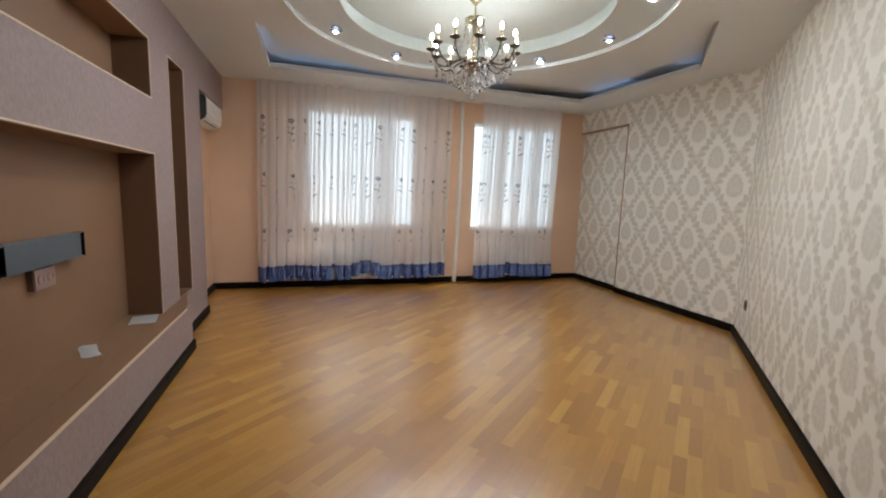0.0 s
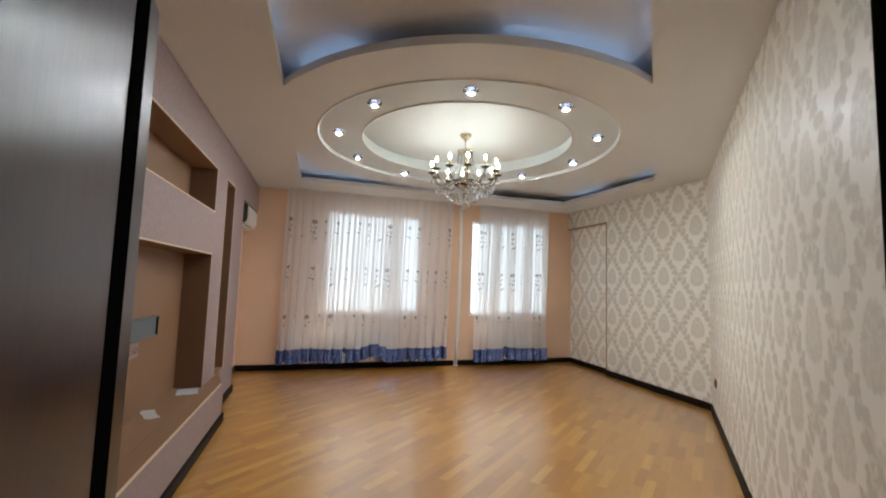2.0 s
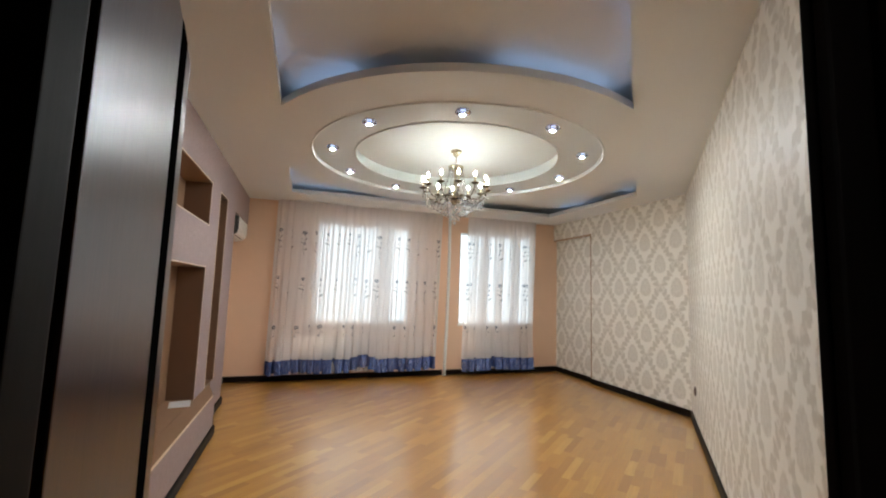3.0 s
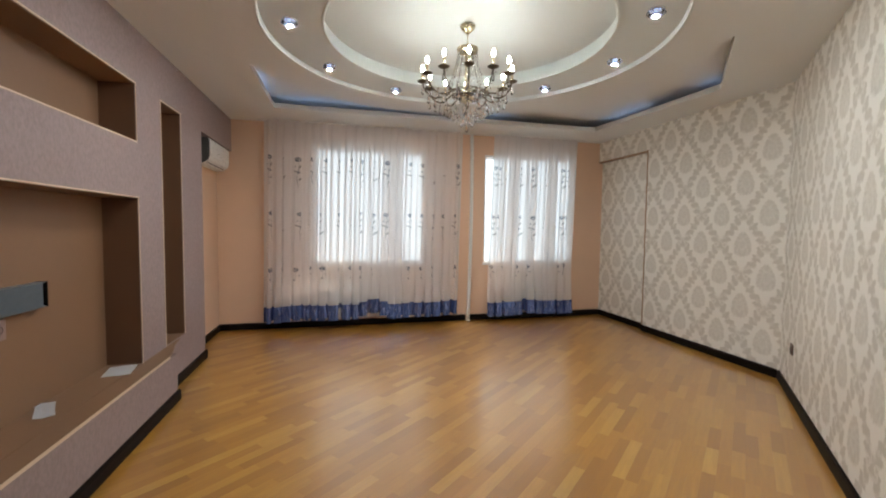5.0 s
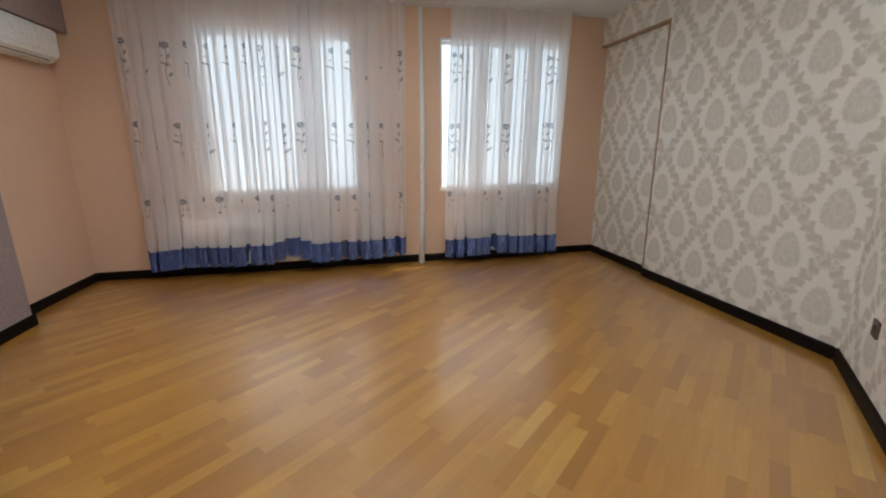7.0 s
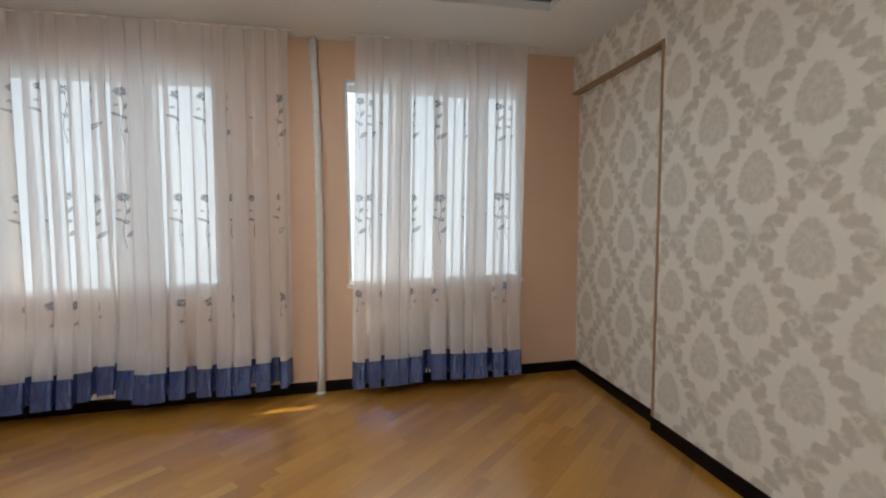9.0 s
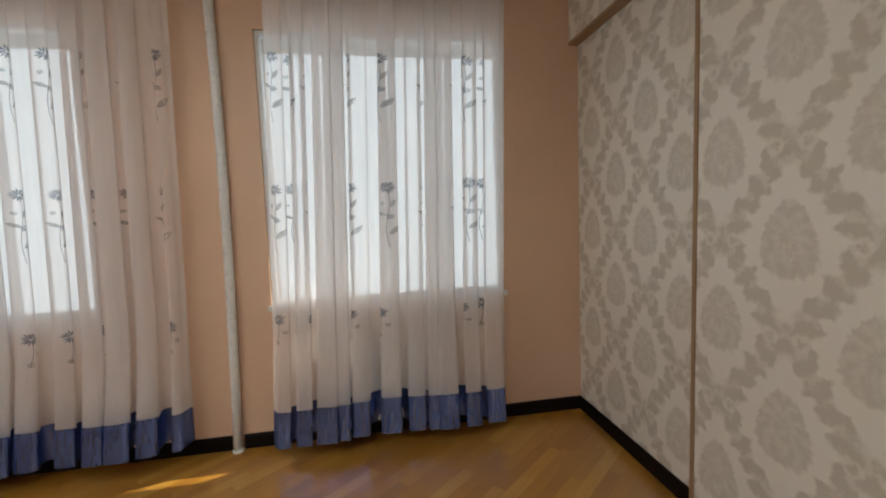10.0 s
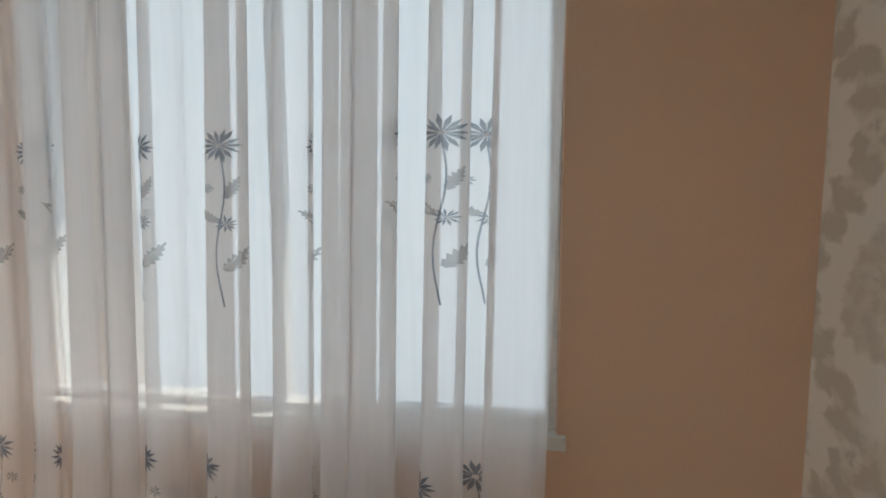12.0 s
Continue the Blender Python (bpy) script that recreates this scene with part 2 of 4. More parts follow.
M_PVC = plain("white_pvc", (0.82, 0.82, 0.82), 0.3)
M_GREY_SIDE = plain("dark_grey_plastic", (0.045, 0.045, 0.042), 0.5)
M_SLOT = plain("dark_slot", (0.03, 0.02, 0.018), 0.6)
M_STEEL = plain("grey_painted_steel", (0.13, 0.16, 0.185), 0.38, 0.5)
M_PINK = plain("pinkish_plastic", (0.30, 0.20, 0.18), 0.4)
M_PAPER = painted("paper", (0.80, 0.80, 0.82), 0.7, 0.03)
M_SHEER = cloth("white_sheer_voile", (0.955, 0.92, 0.91), 0.33, 0.56)
M_BLUE = cloth("blue_satin", (0.075, 0.125, 0.32), 0.02, 0.12, sheen=0.58)
M_PETAL = cloth("slate_thread", (0.17, 0.205, 0.27), 0.36, 0.4)
M_LEAF = cloth("pale_grey_thread", (0.52, 0.52, 0.51), 0.45, 0.45)
M_BRASS = plain("antique_brass", (0.52, 0.44, 0.31), 0.28, 1.0)
M_BRONZE = plain("dark_bronze", (0.10, 0.075, 0.05), 0.35, 0.9)
M_CHROME = plain("chrome", (0.75, 0.75, 0.76), 0.12, 1.0)
M_CRYSTAL = glassy("crystal", (0.97, 0.98, 1.0), 0.02, 1.55)
M_PANE = glassy("window_glass", (1, 1, 1), 0.0, 1.45)
M_BULB = glowing("lit_bulb", (0.93, 1.0, 0.95), BULB_GLOW)
M_SPOT = glowing("lit_spot", (0.86, 0.92, 1.0), SPOT_GLOW)
M_SPOT_CUP = glowing("spot_glass", (0.36, 0.55, 1.0), 0.8)
M_LED = glowing("blue_led_strip", (0.42, 0.60, 1.0), LED_GLOW)
M_SKY = glowing("bright_sky", (0.75, 0.885, 1.0), BACKDROP_GLOW)
M_BROWN_PLASTIC = plain("brown_plastic", (0.10, 0.06, 0.045), 0.4)
M_HALL = painted("hall_paint", (0.50, 0.45, 0.40), 0.6)


# ---- mesh helpers ----
def mesh_from(bm, name, material, smooth=False):
    bmesh.ops.recalc_face_normals(bm, faces=bm.faces)
    me = bpy.data.meshes.new(name)
    bm.to_mesh(me)
    bm.free()
    me.materials.append(material)
    if smooth:
        for p in me.polygons:
            p.use_smooth = True
    return me


def part(name, bm, material, parent, label="", smooth=False):
    ob = new(name, mesh_from(bm, name, material, smooth))
    ob.parent = parent
    if label:
        tagged(ob, label)
    return ob


def thing(name, label, category, at=(0, 0, 0), turn=0.0, group="", kind=""):
    ob = new(name)
    ob.empty_display_size = 0.1
    ob.matrix_basis = pose(*at, 0, 0, turn)
    return tagged(ob, label, category, group, kind)


def solid(name, bm, material, label="", category="", kind="structure", smooth=False):
    return tagged(new(name, mesh_from(bm, name, material, smooth)), label, category, kind=kind)


def box(bm, lo, hi, bevel=0.0):
    made = bmesh.ops.create_cube(bm, size=1)["verts"]
    for v in made:
        v.co = [a + (c + 0.5) * (b - a) for a, b, c in zip(lo, hi, v.co)]
    if bevel:
        edges = {e for v in made for e in v.link_edges}
        bmesh.ops.bevel(bm, geom=list(edges), offset=bevel, segments=2, affect="EDGES", profile=0.7)
    return bm


def boxes(*pairs, bevel=0.0):
    bm = bmesh.new()
    for lo, hi in pairs:
        box(bm, lo, hi, bevel)
    return bm


def prism(bm, outline, z0, z1):
    """An upright prism over a plan outline."""
    low = [bm.verts.new((x, y, z0)) for x, y in outline]
    high = [bm.verts.new((x, y, z1)) for x, y in outline]
    bm.faces.new(low[::-1])
    bm.faces.new(high)
    for i in range(len(outline)):
        j = (i + 1) % len(outline)
        bm.faces.new((low[i], low[j], high[j], high[i]))
    return bm


def lathe(bm, profile, steps=20, centre=(0, 0, 0), wave=None, closed=False):
    """Turned shape: (radius, height) pairs round the z axis."""
    rings = []
    for k, (r, z) in enumerate(profile):
        ring = []
        for i in range(steps):
            a = 2 * math.pi * i / steps
            rr = r * (1 + (wave(a, k) if wave else 0))
            ring.append(bm.verts.new((centre[0] + rr * math.cos(a), centre[1] + rr * math.sin(a), centre[2] + z)))
        rings.append(ring)
    for a, b in zip(rings, rings[1:] + rings[:1] if closed else rings[1:]):
        for i in range(steps):
            j = (i + 1) % steps
            bm.faces.new((a[i], a[j], b[j], b[i]))
    for ring, flip in () if closed else ((rings[0], True), (rings[-1], False)):
        if len({tuple(round(c, 6) for c in v.co) for v in ring}) > 2:
            bm.faces.new(ring[::-1] if flip else ring)
    bmesh.ops.remove_doubles(bm, verts=bm.verts, dist=1e-6)
    return bm


def tube(bm, points, radius, steps=8):
    """A round bar along a line of points."""
    pts = [Vector(p) for p in points]
    rings = []
    for i, p in enumerate(pts):
        d = (pts[min(i + 1, len(pts) - 1)] - pts[max(i - 1, 0)]).normalized()
        side = d.orthogonal() if abs(d.z) > 0.99 else d.cross(Vector((0, 0, 1)))
        side.normalize()
        up = side.cross(d)
        rings.append([bm.verts.new(p + radius * (math.cos(a) * side + math.sin(a) * up)) for a in (2 * math.pi * k / steps for k in range(steps))])
    for a, b in zip(rings, rings[1:]):
        for i in range(steps):
            j = (i + 1) % steps
            bm.faces.new((a[i], a[j], b[j], b[i]))
    bm.faces.new(rings[0][::-1])
    bm.faces.new(rings[-1])
    return bm


def holed(bm, axis, across, u_range, z_range, holes):
    """A wall slab with rectangular openings. axis 0: it runs along x; 1: along y. across: its two faces."""
    us = sorted({*u_range, *(v for h in holes for v in h[:2])})
    zs = sorted({*z_range, *(v for h in holes for v in h[2:])})
    for u0, u1 in zip(us, us[1:]):
        for z0, z1 in zip(zs, zs[1:]):
            um, zm = (u0 + u1) / 2, (z0 + z1) / 2
            if any(a < um < b and c < zm < d for a, b, c, d in holes):
                continue
            if axis == 0:
                box(bm, (u0, across[0], z0), (u1, across[1], z1))
            else:
                box(bm, (across[0], u0, z0), (across[1], u1, z1))
    # weld the cells and drop the faces between them
    bmesh.ops.remove_doubles(bm, verts=bm.verts, dist=1e-5)
    seen = {}
    for f in bm.faces:
        seen.setdefault(tuple(round(c, 4) for c in f.calc_center_median()), []).append(f)
    bmesh.ops.delete(bm, geom=[f for fs in seen.values() if len(fs) > 1 for f in fs], context="FACES")
    return bm


def unwrap(me, u_dir, du=0.0, dv=0.0):
    """UV in metres: u along a level direction, v up."""
    layer = me.uv_layers.new(name="uv")
    for loop in me.loops:
        co = me.vertices[loop.vertex_index].co
        layer.data[loop.index].uv = (co.x * u_dir[0] + co.y * u_dir[1] - du, co.z - dv)


# ---- the room's plan ----
LEFT, BAY, BACK, RIGHT, RIGHT_IN = -0.95, -1.13, 6.48, 4.522, 4.583
DOOR_Y, HALL_Y, CEIL, TOP = 0.0, -0.085, 2.79, 3.10
TV, UP, TALL = (1.88, 3.89, 0.40, 1.60), (1.88, 3.89, 2.0, 2.40), (4.31, 4.72, 0.41, 2.40)
BIG, SMALL = (0.09, 1.62, 0.89, 2.50), (2.56, 4.04, 0.875, 2.51)
DOORWAY = (-0.30, 0.80, -0.2, 2.09)
R2 = math.sqrt(0.5)


def diag_y(x):
    """The diagonal wall's room face."""
    return -0.075 + 1.0175 * (x - 1.0)



# floor sheet under the parquet
solid("floor", boxes(((-1.6, -2.7, -0.2), (5.0, 6.9, -0.012))), M_SUB, "dark screed under the oak parquet floor", "floor")

# left wall with its niches
wall_left = solid("wall_left", holed(bmesh.new(), 1, (-1.17, LEFT), (DOOR_Y, 5.29), (-0.05, TOP), [TV, UP, TALL]), M_MAUVE, "mauve structured wall with three recessed niches", "wall")
solid("wall_left_back", boxes(((-1.45, -0.3, -0.05), (-1.172, 5.286, TOP))), M_TAN, "tan painted back of the wall niches", "wall")
solid("wall_bay", boxes(((-1.45, 5.29, -0.05), (BAY, 6.9, TOP))), M_PEACH, "peach painted wall under the air conditioner", "wall")
solid("wall_lintel", boxes(((BAY, 5.29, 2.375), (LEFT, BACK, TOP))), M_MAUVE, "mauve structured lintel above the air conditioner", "wall")
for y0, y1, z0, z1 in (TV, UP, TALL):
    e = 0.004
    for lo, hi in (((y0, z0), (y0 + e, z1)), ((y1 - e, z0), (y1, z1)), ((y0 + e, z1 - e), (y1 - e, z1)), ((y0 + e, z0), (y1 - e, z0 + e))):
        part("niche_lining", boxes(((-1.172, lo[0], lo[1]), (LEFT - 0.004, hi[0], hi[1]))), M_REVEAL if lo[1] == z0 and hi[1] == z1 else M_TAN, wall_left, "brown niche reveal lining")
    b = 0.009
    for lo, hi in (((y0 - b, z0), (y0, z1 + b)), ((y1, z0), (y1 + b, z1 + b)), ((y0, z1), (y1, z1 + b))) + ((((y0 - b, z0 - b), (y1 + b, z0)),) if z0 > 1 else ()):
        part("edge_bead", boxes(((LEFT - 0.003, lo[0], lo[1]), (LEFT + 0.003, hi[0], hi[1])), bevel=0.001), M_CREAM_EDGE, wall_left, "cream corner bead")
# plinth shelf below the niches
PLINTH = -0.825
plinth = solid("wall_plinth", boxes(((LEFT, DOOR_Y, -0.01), (PLINTH, 4.17, 0.385))), M_MAUVE, "mauve plinth carrying the shelf under the niches", "wall")
bm = bmesh.new()
prism(bm, [(LEFT - 0.002, 0.6), (PLINTH + 0.003, 0.6), (PLINTH + 0.003, 4.02), (-0.86, 4.2), (-0.92, 4.4), (LEFT - 0.002, 4.6)], 0.385, 0.402)
solid("shelf_top", bm, M_TAN, "tan painted shelf ledge along the niche wall", "shelf")
solid("trim_shelf", boxes(((PLINTH + 0.003, 0.6, 0.386), (PLINTH + 0.008, 4.02, 0.404)), bevel=0.002), M_CREAM_EDGE, "cream bead along the shelf edge", "trim")

# window wall, right wall, diagonal wall, door wall
wall_window = solid("wall_window", holed(bmesh.new(), 0, (BACK, 6.585), (-1.13, RIGHT_IN), (-0.05, TOP), [BIG, SMALL]), M_PEACH, "peach painted wall with two windows", "wall")
# unseen outer thickness, added so its lintel cuts the sunbeam short
solid("wall_outer", holed(bmesh.new(), 0, (6.588, 6.86), (-1.45, 4.9), (-0.05, TOP), [(a - 0.02, b + 0.15, c - 0.22, d) for a, b, c, d in (BIG, SMALL)]), M_HALL, "unseen outer half of the window wall, trims the sunbeam", "wall")
wall_right = solid("wall_right", boxes(((RIGHT, 3.3, -0.05), (4.9, 5.375, TOP)), ((RIGHT, 5.375, 2.48), (4.9, 6.48, TOP))), M_DAMASK, "cream damask wallpapered wall", "wall")
unwrap(wall_right.data, (0, 1), 4.725, 1.59)
wall_recess = solid("wall_right_recess", boxes(((RIGHT_IN, 5.375, -0.05), (4.9, 6.9, 2.479))), M_DAMASK, "recessed panel of cream damask wallpaper", "wall")
unwrap(wall_recess.data, (0, 1), 5.53, 1.59)
bm = bmesh.new()
t = 0.25 * R2
prism(bm, [(1.0, diag_y(1.0)), (4.56, diag_y(4.56)), (4.56 + t, diag_y(4.56) - t), (1.0 + t, diag_y(1.0) - t)], -0.05, TOP)
wall_diag = solid("wall_diagonal", bm, M_DAMASK, "cream damask wallpapered diagonal wall", "wall")
unwrap(wall_diag.data, (R2, R2), 4.42, 1.28)
wall_door = solid("wall_door", holed(bmesh.new(), 0, (HALL_Y, DOOR_Y), (-1.17, 1.1), (-0.05, TOP), [DOORWAY]), M_PEACH, "peach painted wall round the doorway", "wall")
solid("wall_hall", boxes(((-1.5, -2.6, -0.05), (-1.2, HALL_Y, TOP)), ((1.3, -2.6, -0.05), (1.6, HALL_Y, TOP)), ((-1.2, -2.6, -0.05), (1.3, -2.4, TOP))), M_HALL, "plain hallway walls behind the doorway", "wall")

# trims at the recessed panel
solid("trim_upright", boxes(((RIGHT - 0.006, 5.367, 0.087), (RIGHT_IN, 5.387, 2.494)), bevel=0.002), M_TRIM, "light oak corner strip on the wallpaper edge", "trim")
solid("trim_head", boxes(((RIGHT - 0.006, 5.387, 2.470), (RIGHT_IN, 6.478, 2.490)), bevel=0.002), M_TRIM, "light oak strip over the recessed panel", "trim")


# ---- ceiling: a lower slab cut open round a disc, and a higher one above ----
CX, CY, R_DISC, R_RING, R_DOME = 1.39, 3.58, 1.89, 1.465, 1.055
RING_Z, HIGH_Z, LIP = CEIL + 0.032, 2.945, 0.055


def arc(r, a0, a1, n):
    return [(CX + r * math.cos(a0 + (a1 - a0) * i / n), CY + r * math.sin(a0 + (a1 - a0) * i / n)) for i in range(n + 1)]


def on_disc(p, q):
    """Where the line through p and q crosses the disc's rim: the two angles, in order along it."""
    d, o = (Vector(q) - Vector(p)).normalized(), Vector(p) - Vector((CX, CY))
    b, c = o.dot(d), o.dot(o) - R_DISC ** 2
    return [math.atan2(*reversed(o + d * s)) for s in (-b - math.sqrt(b * b - c), -b + math.sqrt(b * b - c))]


EDGE_L, EDGE_F, EDGE_R = -0.31, 5.76, 3.95
DG0, DG1 = (0.86, 0.535), (4.06, 3.862)          # the opening's slanting side
l_lo, l_hi = on_disc((EDGE_L, 0), (EDGE_L, 1))
d_lo, d_hi = on_disc(DG0, DG1)
FAR_HOLE = [(EDGE_L, EDGE_F)][::-1] + [(EDGE_R, EDGE_F), DG1] + arc(R_DISC, d_hi, l_hi % (2 * math.pi), 64)
NEAR_HOLE = arc(R_DISC, l_lo % (2 * math.pi), d_lo % (2 * math.pi), 64) + [DG0, (EDGE_L, DG0[1])]
RING_HOLE = arc(R_RING, 0, 2 * math.pi, 96)[:-1]
OUTER = [(-1.5, -2.7), (5.0, -2.7), (5.0, 6.9), (-1.5, 6.9)]


def slab(name, outer, holes, z0, z1, material, label, category):
    """A level slab with holes through it."""
    from mathutils.geometry import tessellate_polygon
    loops = [outer, *holes]
    flat = [p for lp in loops for p in lp]
    tris = tessellate_polygon([[Vector((x, y, 0)) for x, y in lp] for lp in loops])
    bm = bmesh.new()
    lo = [bm.verts.new((x, y, z0)) for x, y in flat]
    hi = [bm.verts.new((x, y, z1)) for x, y in flat]
    for tri in tris:
        for vs in (lo, hi):
            try:
                bm.faces.new([vs[i] for i in tri])
            except ValueError:
                pass
    k = 0
    for lp in loops:
        for i in range(len(lp)):
            a, b = k + i, k + (i + 1) % len(lp)
            bm.faces.new((lo[a], lo[b], hi[b], hi[a]))
        k += len(lp)
    return solid(name, bm, material, label, category)


slab("ceiling_lower", OUTER, [FAR_HOLE, NEAR_HOLE, RING_HOLE], CEIL, CEIL + LIP, M_CEIL, "cream dropped ceiling with a round centre and cut-out coves", "ceiling")
solid("ceiling_upper", prism(bmesh.new(), OUTER, HIGH_Z, TOP + 0.1), M_CEIL, "cream upper ceiling inside the coves", "ceiling")
slab("ceiling_ring", arc(R_RING - 0.001, 0, 2 * math.pi, 96)[:-1], [arc(R_DOME, 0, 2 * math.pi, 96)[:-1]], RING_Z, RING_Z + 0.03, M_DISC, "white ceiling ring carrying the spotlights", "ceiling")
bm = lathe(bmesh.new(), [(R_DOME + 0.02, RING_Z + 0.031), (R_DOME + 0.02, HIGH_Z - 0.001), (R_DOME + 0.05, HIGH_Z - 0.001), (R_DOME + 0.05, RING_Z + 0.031)], 96, (CX, CY, 0), closed=True)
solid("ceiling_collar", bm, M_DISC, "white collar round the shallow ceiling dome", "ceiling")
bm = lathe(bmesh.new(), [(R_RING - 0.006, CEIL - 0.002), (R_RING + 0.012, CEIL - 0.003), (R_RING + 0.012, CEIL + 0.002), (R_RING - 0.0005, CEIL + 0.003), (R_RING - 0.0005, RING_Z - 0.001), (R_RING - 0.006, RING_Z - 0.001)], 128, (CX, CY, 0), closed=True)
solid("trim_ring_outer", bm, M_DISC, "thin white lip round the ceiling ring", "trim")

# beads added to draw a pale line along both edges of the ring
for r, z in ((R_RING + 0.004, CEIL), (R_DOME - 0.002, RING_Z)):
    bm = lathe(bmesh.new(), [(r - 0.011, z + 0.001), (r - 0.009, z - 0.005), (r, z - 0.009), (r + 0.009, z - 0.005), (r + 0.011, z + 0.001)], 128, (CX, CY, 0), closed=True)
    solid("trim_round", bm, M_BEAD, "added white bead drawing the ceiling ring's pale edge line", "trim", smooth=True)

# blue light strips lying hidden on the cove ledges
LED_Z = CEIL + LIP + 0.004


def led(points):
    bm = bmesh.new()
    tube(bm, [(x, y, LED_Z + 0.006) for x, y in points], 0.006, 6)
    strip = solid("cove_light_strip", bm, M_LED, "blue LED strip lying in the ceiling cove", "light strip", kind="")
    tagged(strip, group="cove lights")


led([(-0.25, 5.83), (2.65, 5.83)])
led([(4.05, 5.65), (4.07, 4.9)])
led([(4.12, 4.2), (4.14, 3.95)])
led([(-0.38, 5.65), (-0.38, 4.6)])
led([(-0.40, 2.4), (-0.40, 1.9)])
led([(-0.40, 1.5), (-0.40, 0.9)])
led(arc(R_DISC - 0.09, radians(209), radians(228), 8))
led(arc(R_DISC - 0.09, radians(258), radians(288), 12))
led([(2.0, 1.60), (0.98, 0.55)])


# ---- skirting boards ----
def skirting(p, q, label="dark wenge skirting board"):
    """A moulded board on the floor along a wall, its back on the line p to q and the room on its left side."""
    p, q = Vector(p), Vector(q)
    length, a = (q - p).length, math.atan2(q.y - p.y, q.x - p.x)
    bm = bmesh.new()
    section = [(0, 0), (0.016, 0), (0.016, 0.066), (0.013, 0.078), (0.008, 0.085), (0, 0.087)]
    ends = [[bm.verts.new((x, y, z)) for y, z in section] for x in (0, length)]
    bm.faces.new(ends[0])
    bm.faces.new(ends[1][::-1])
    for i in range(len(section)):
        j = (i + 1) % len(section)
        bm.faces.new((ends[0][i], ends[0][j], ends[1][j], ends[1][i]))
    ob = solid("baseboard", bm, M_SKIRT, label, "baseboard")
    ob.matrix_basis = pose(p.x, p.y, 0.0, 0, 0, math.degrees(a))


skirting((RIGHT_IN, BACK), (2.35, BACK))
skirting((2.28, BACK), (-1.13, BACK))
skirting((BAY, BACK - 0.02), (BAY, 5.29))
skirting((BAY + 0.02, 5.29), (LEFT, 5.29))
skirting((LEFT, 5.31), (LEFT, 4.17))
skirting((LEFT + 0.02, 4.17), (PLINTH, 4.17))
skirting((PLINTH, 4.19), (PLINTH, 0.0))
skirting((RIGHT_IN, 5.375), (RIGHT_IN, BACK - 0.02))
skirting((RIGHT, 3.53), (RIGHT, 5.375))
skirting((1.10, diag_y(1.10)), (4.545, diag_y(4.545)))


# ---- windows ----
def window(name, hole, label):
    x0, x1, z0, z1 = hole
    win = thing(name, label, "window", ((x0 + x1) / 2, 6.535, z0), kind="structure")
    w, h = (x1 - x0) / 2, z1 - z0
    f = 0.026
    part("window_frame", boxes(((-w, -0.03, 0), (-w + f, 0.03, h)), ((w - f, -0.03, 0), (w, 0.03, h)), ((-w + f, -0.03, 0), (w - f, 0.03, f)), ((-w + f, -0.03, h - f), (w - f, 0.03, h)), bevel=0.004), M_PVC, win)
    part("mullion", boxes(((-0.016, -0.025, f), (0.016, 0.025, h - f)), bevel=0.004), M_PVC, win)
    for s in (-1, 1):
        a, b = sorted((s * 0.016, s * (w - f)))
        pane = part("pane", boxes(((a, -0.012, f), (b, -0.006, h - f))), M_PANE, win)
        pane.visible_shadow = False
    return win


window("window_1", BIG, "wide white two-sash window behind sheer curtains")
window("window_2", SMALL, "narrower white two-sash window behind sheer curtains")
for (x0, x1, z0, z1), over in ((BIG, 0.03), (SMALL, 0.018)):
    sill = solid("window_sill", boxes(((x0 - over, 6.466, z0 - 0.032), (x1 + over, BACK - 0.001, z0 + 0.002)), ((x0 + 0.001, BACK - 0.001, z0), (x1 - 0.001, 6.503, z0 + 0.002)), bevel=0.001), M_WHITE, "white window sill board under the window", "window sill")
backdrop = solid("backdrop", boxes(((-7, 9.0, -5), (11, 9.1, 8))), M_SKY, "plain bright sky beyond the windows", "backdrop")


# ---- radiators behind the curtains ----
def radiator(x0, x1, z0, z1):
    n = round((x1 - x0) / 0.08)
    rad = thing("radiator", "white sectional aluminium radiator under the window", "radiator", ((x0 + x1) / 2, 6.43, z0), group="radiators")
    for i in range(n):
        x = (i + 0.5) * (x1 - x0) / n - (x1 - x0) / 2
        part("section", boxes(((x - 0.036, -0.034, 0.0), (x + 0.036, 0.028, z1 - z0 - 0.02)), ((x - 0.028, -0.028, z1 - z0 - 0.02), (x + 0.028, 0.022, z1 - z0)), bevel=0.006), M_WHITE, rad)
    for z in (0.06, z1 - z0 - 0.07):
        part("header_pipe", tube(bmesh.new(), [(-(x1 - x0) / 2 - 0.02, 0, z), ((x1 - x0) / 2 + 0.02, 0, z)], 0.016), M_WHITE, rad)
    part("bracket", boxes(((-0.02, 0.020, 0.3), (0.02, 0.0495, 0.36))), M_WHITE, rad)


radiator(0.20, 1.00, 0.12, 0.672)
radiator(2.93, 3.53, 0.12, 0.648)


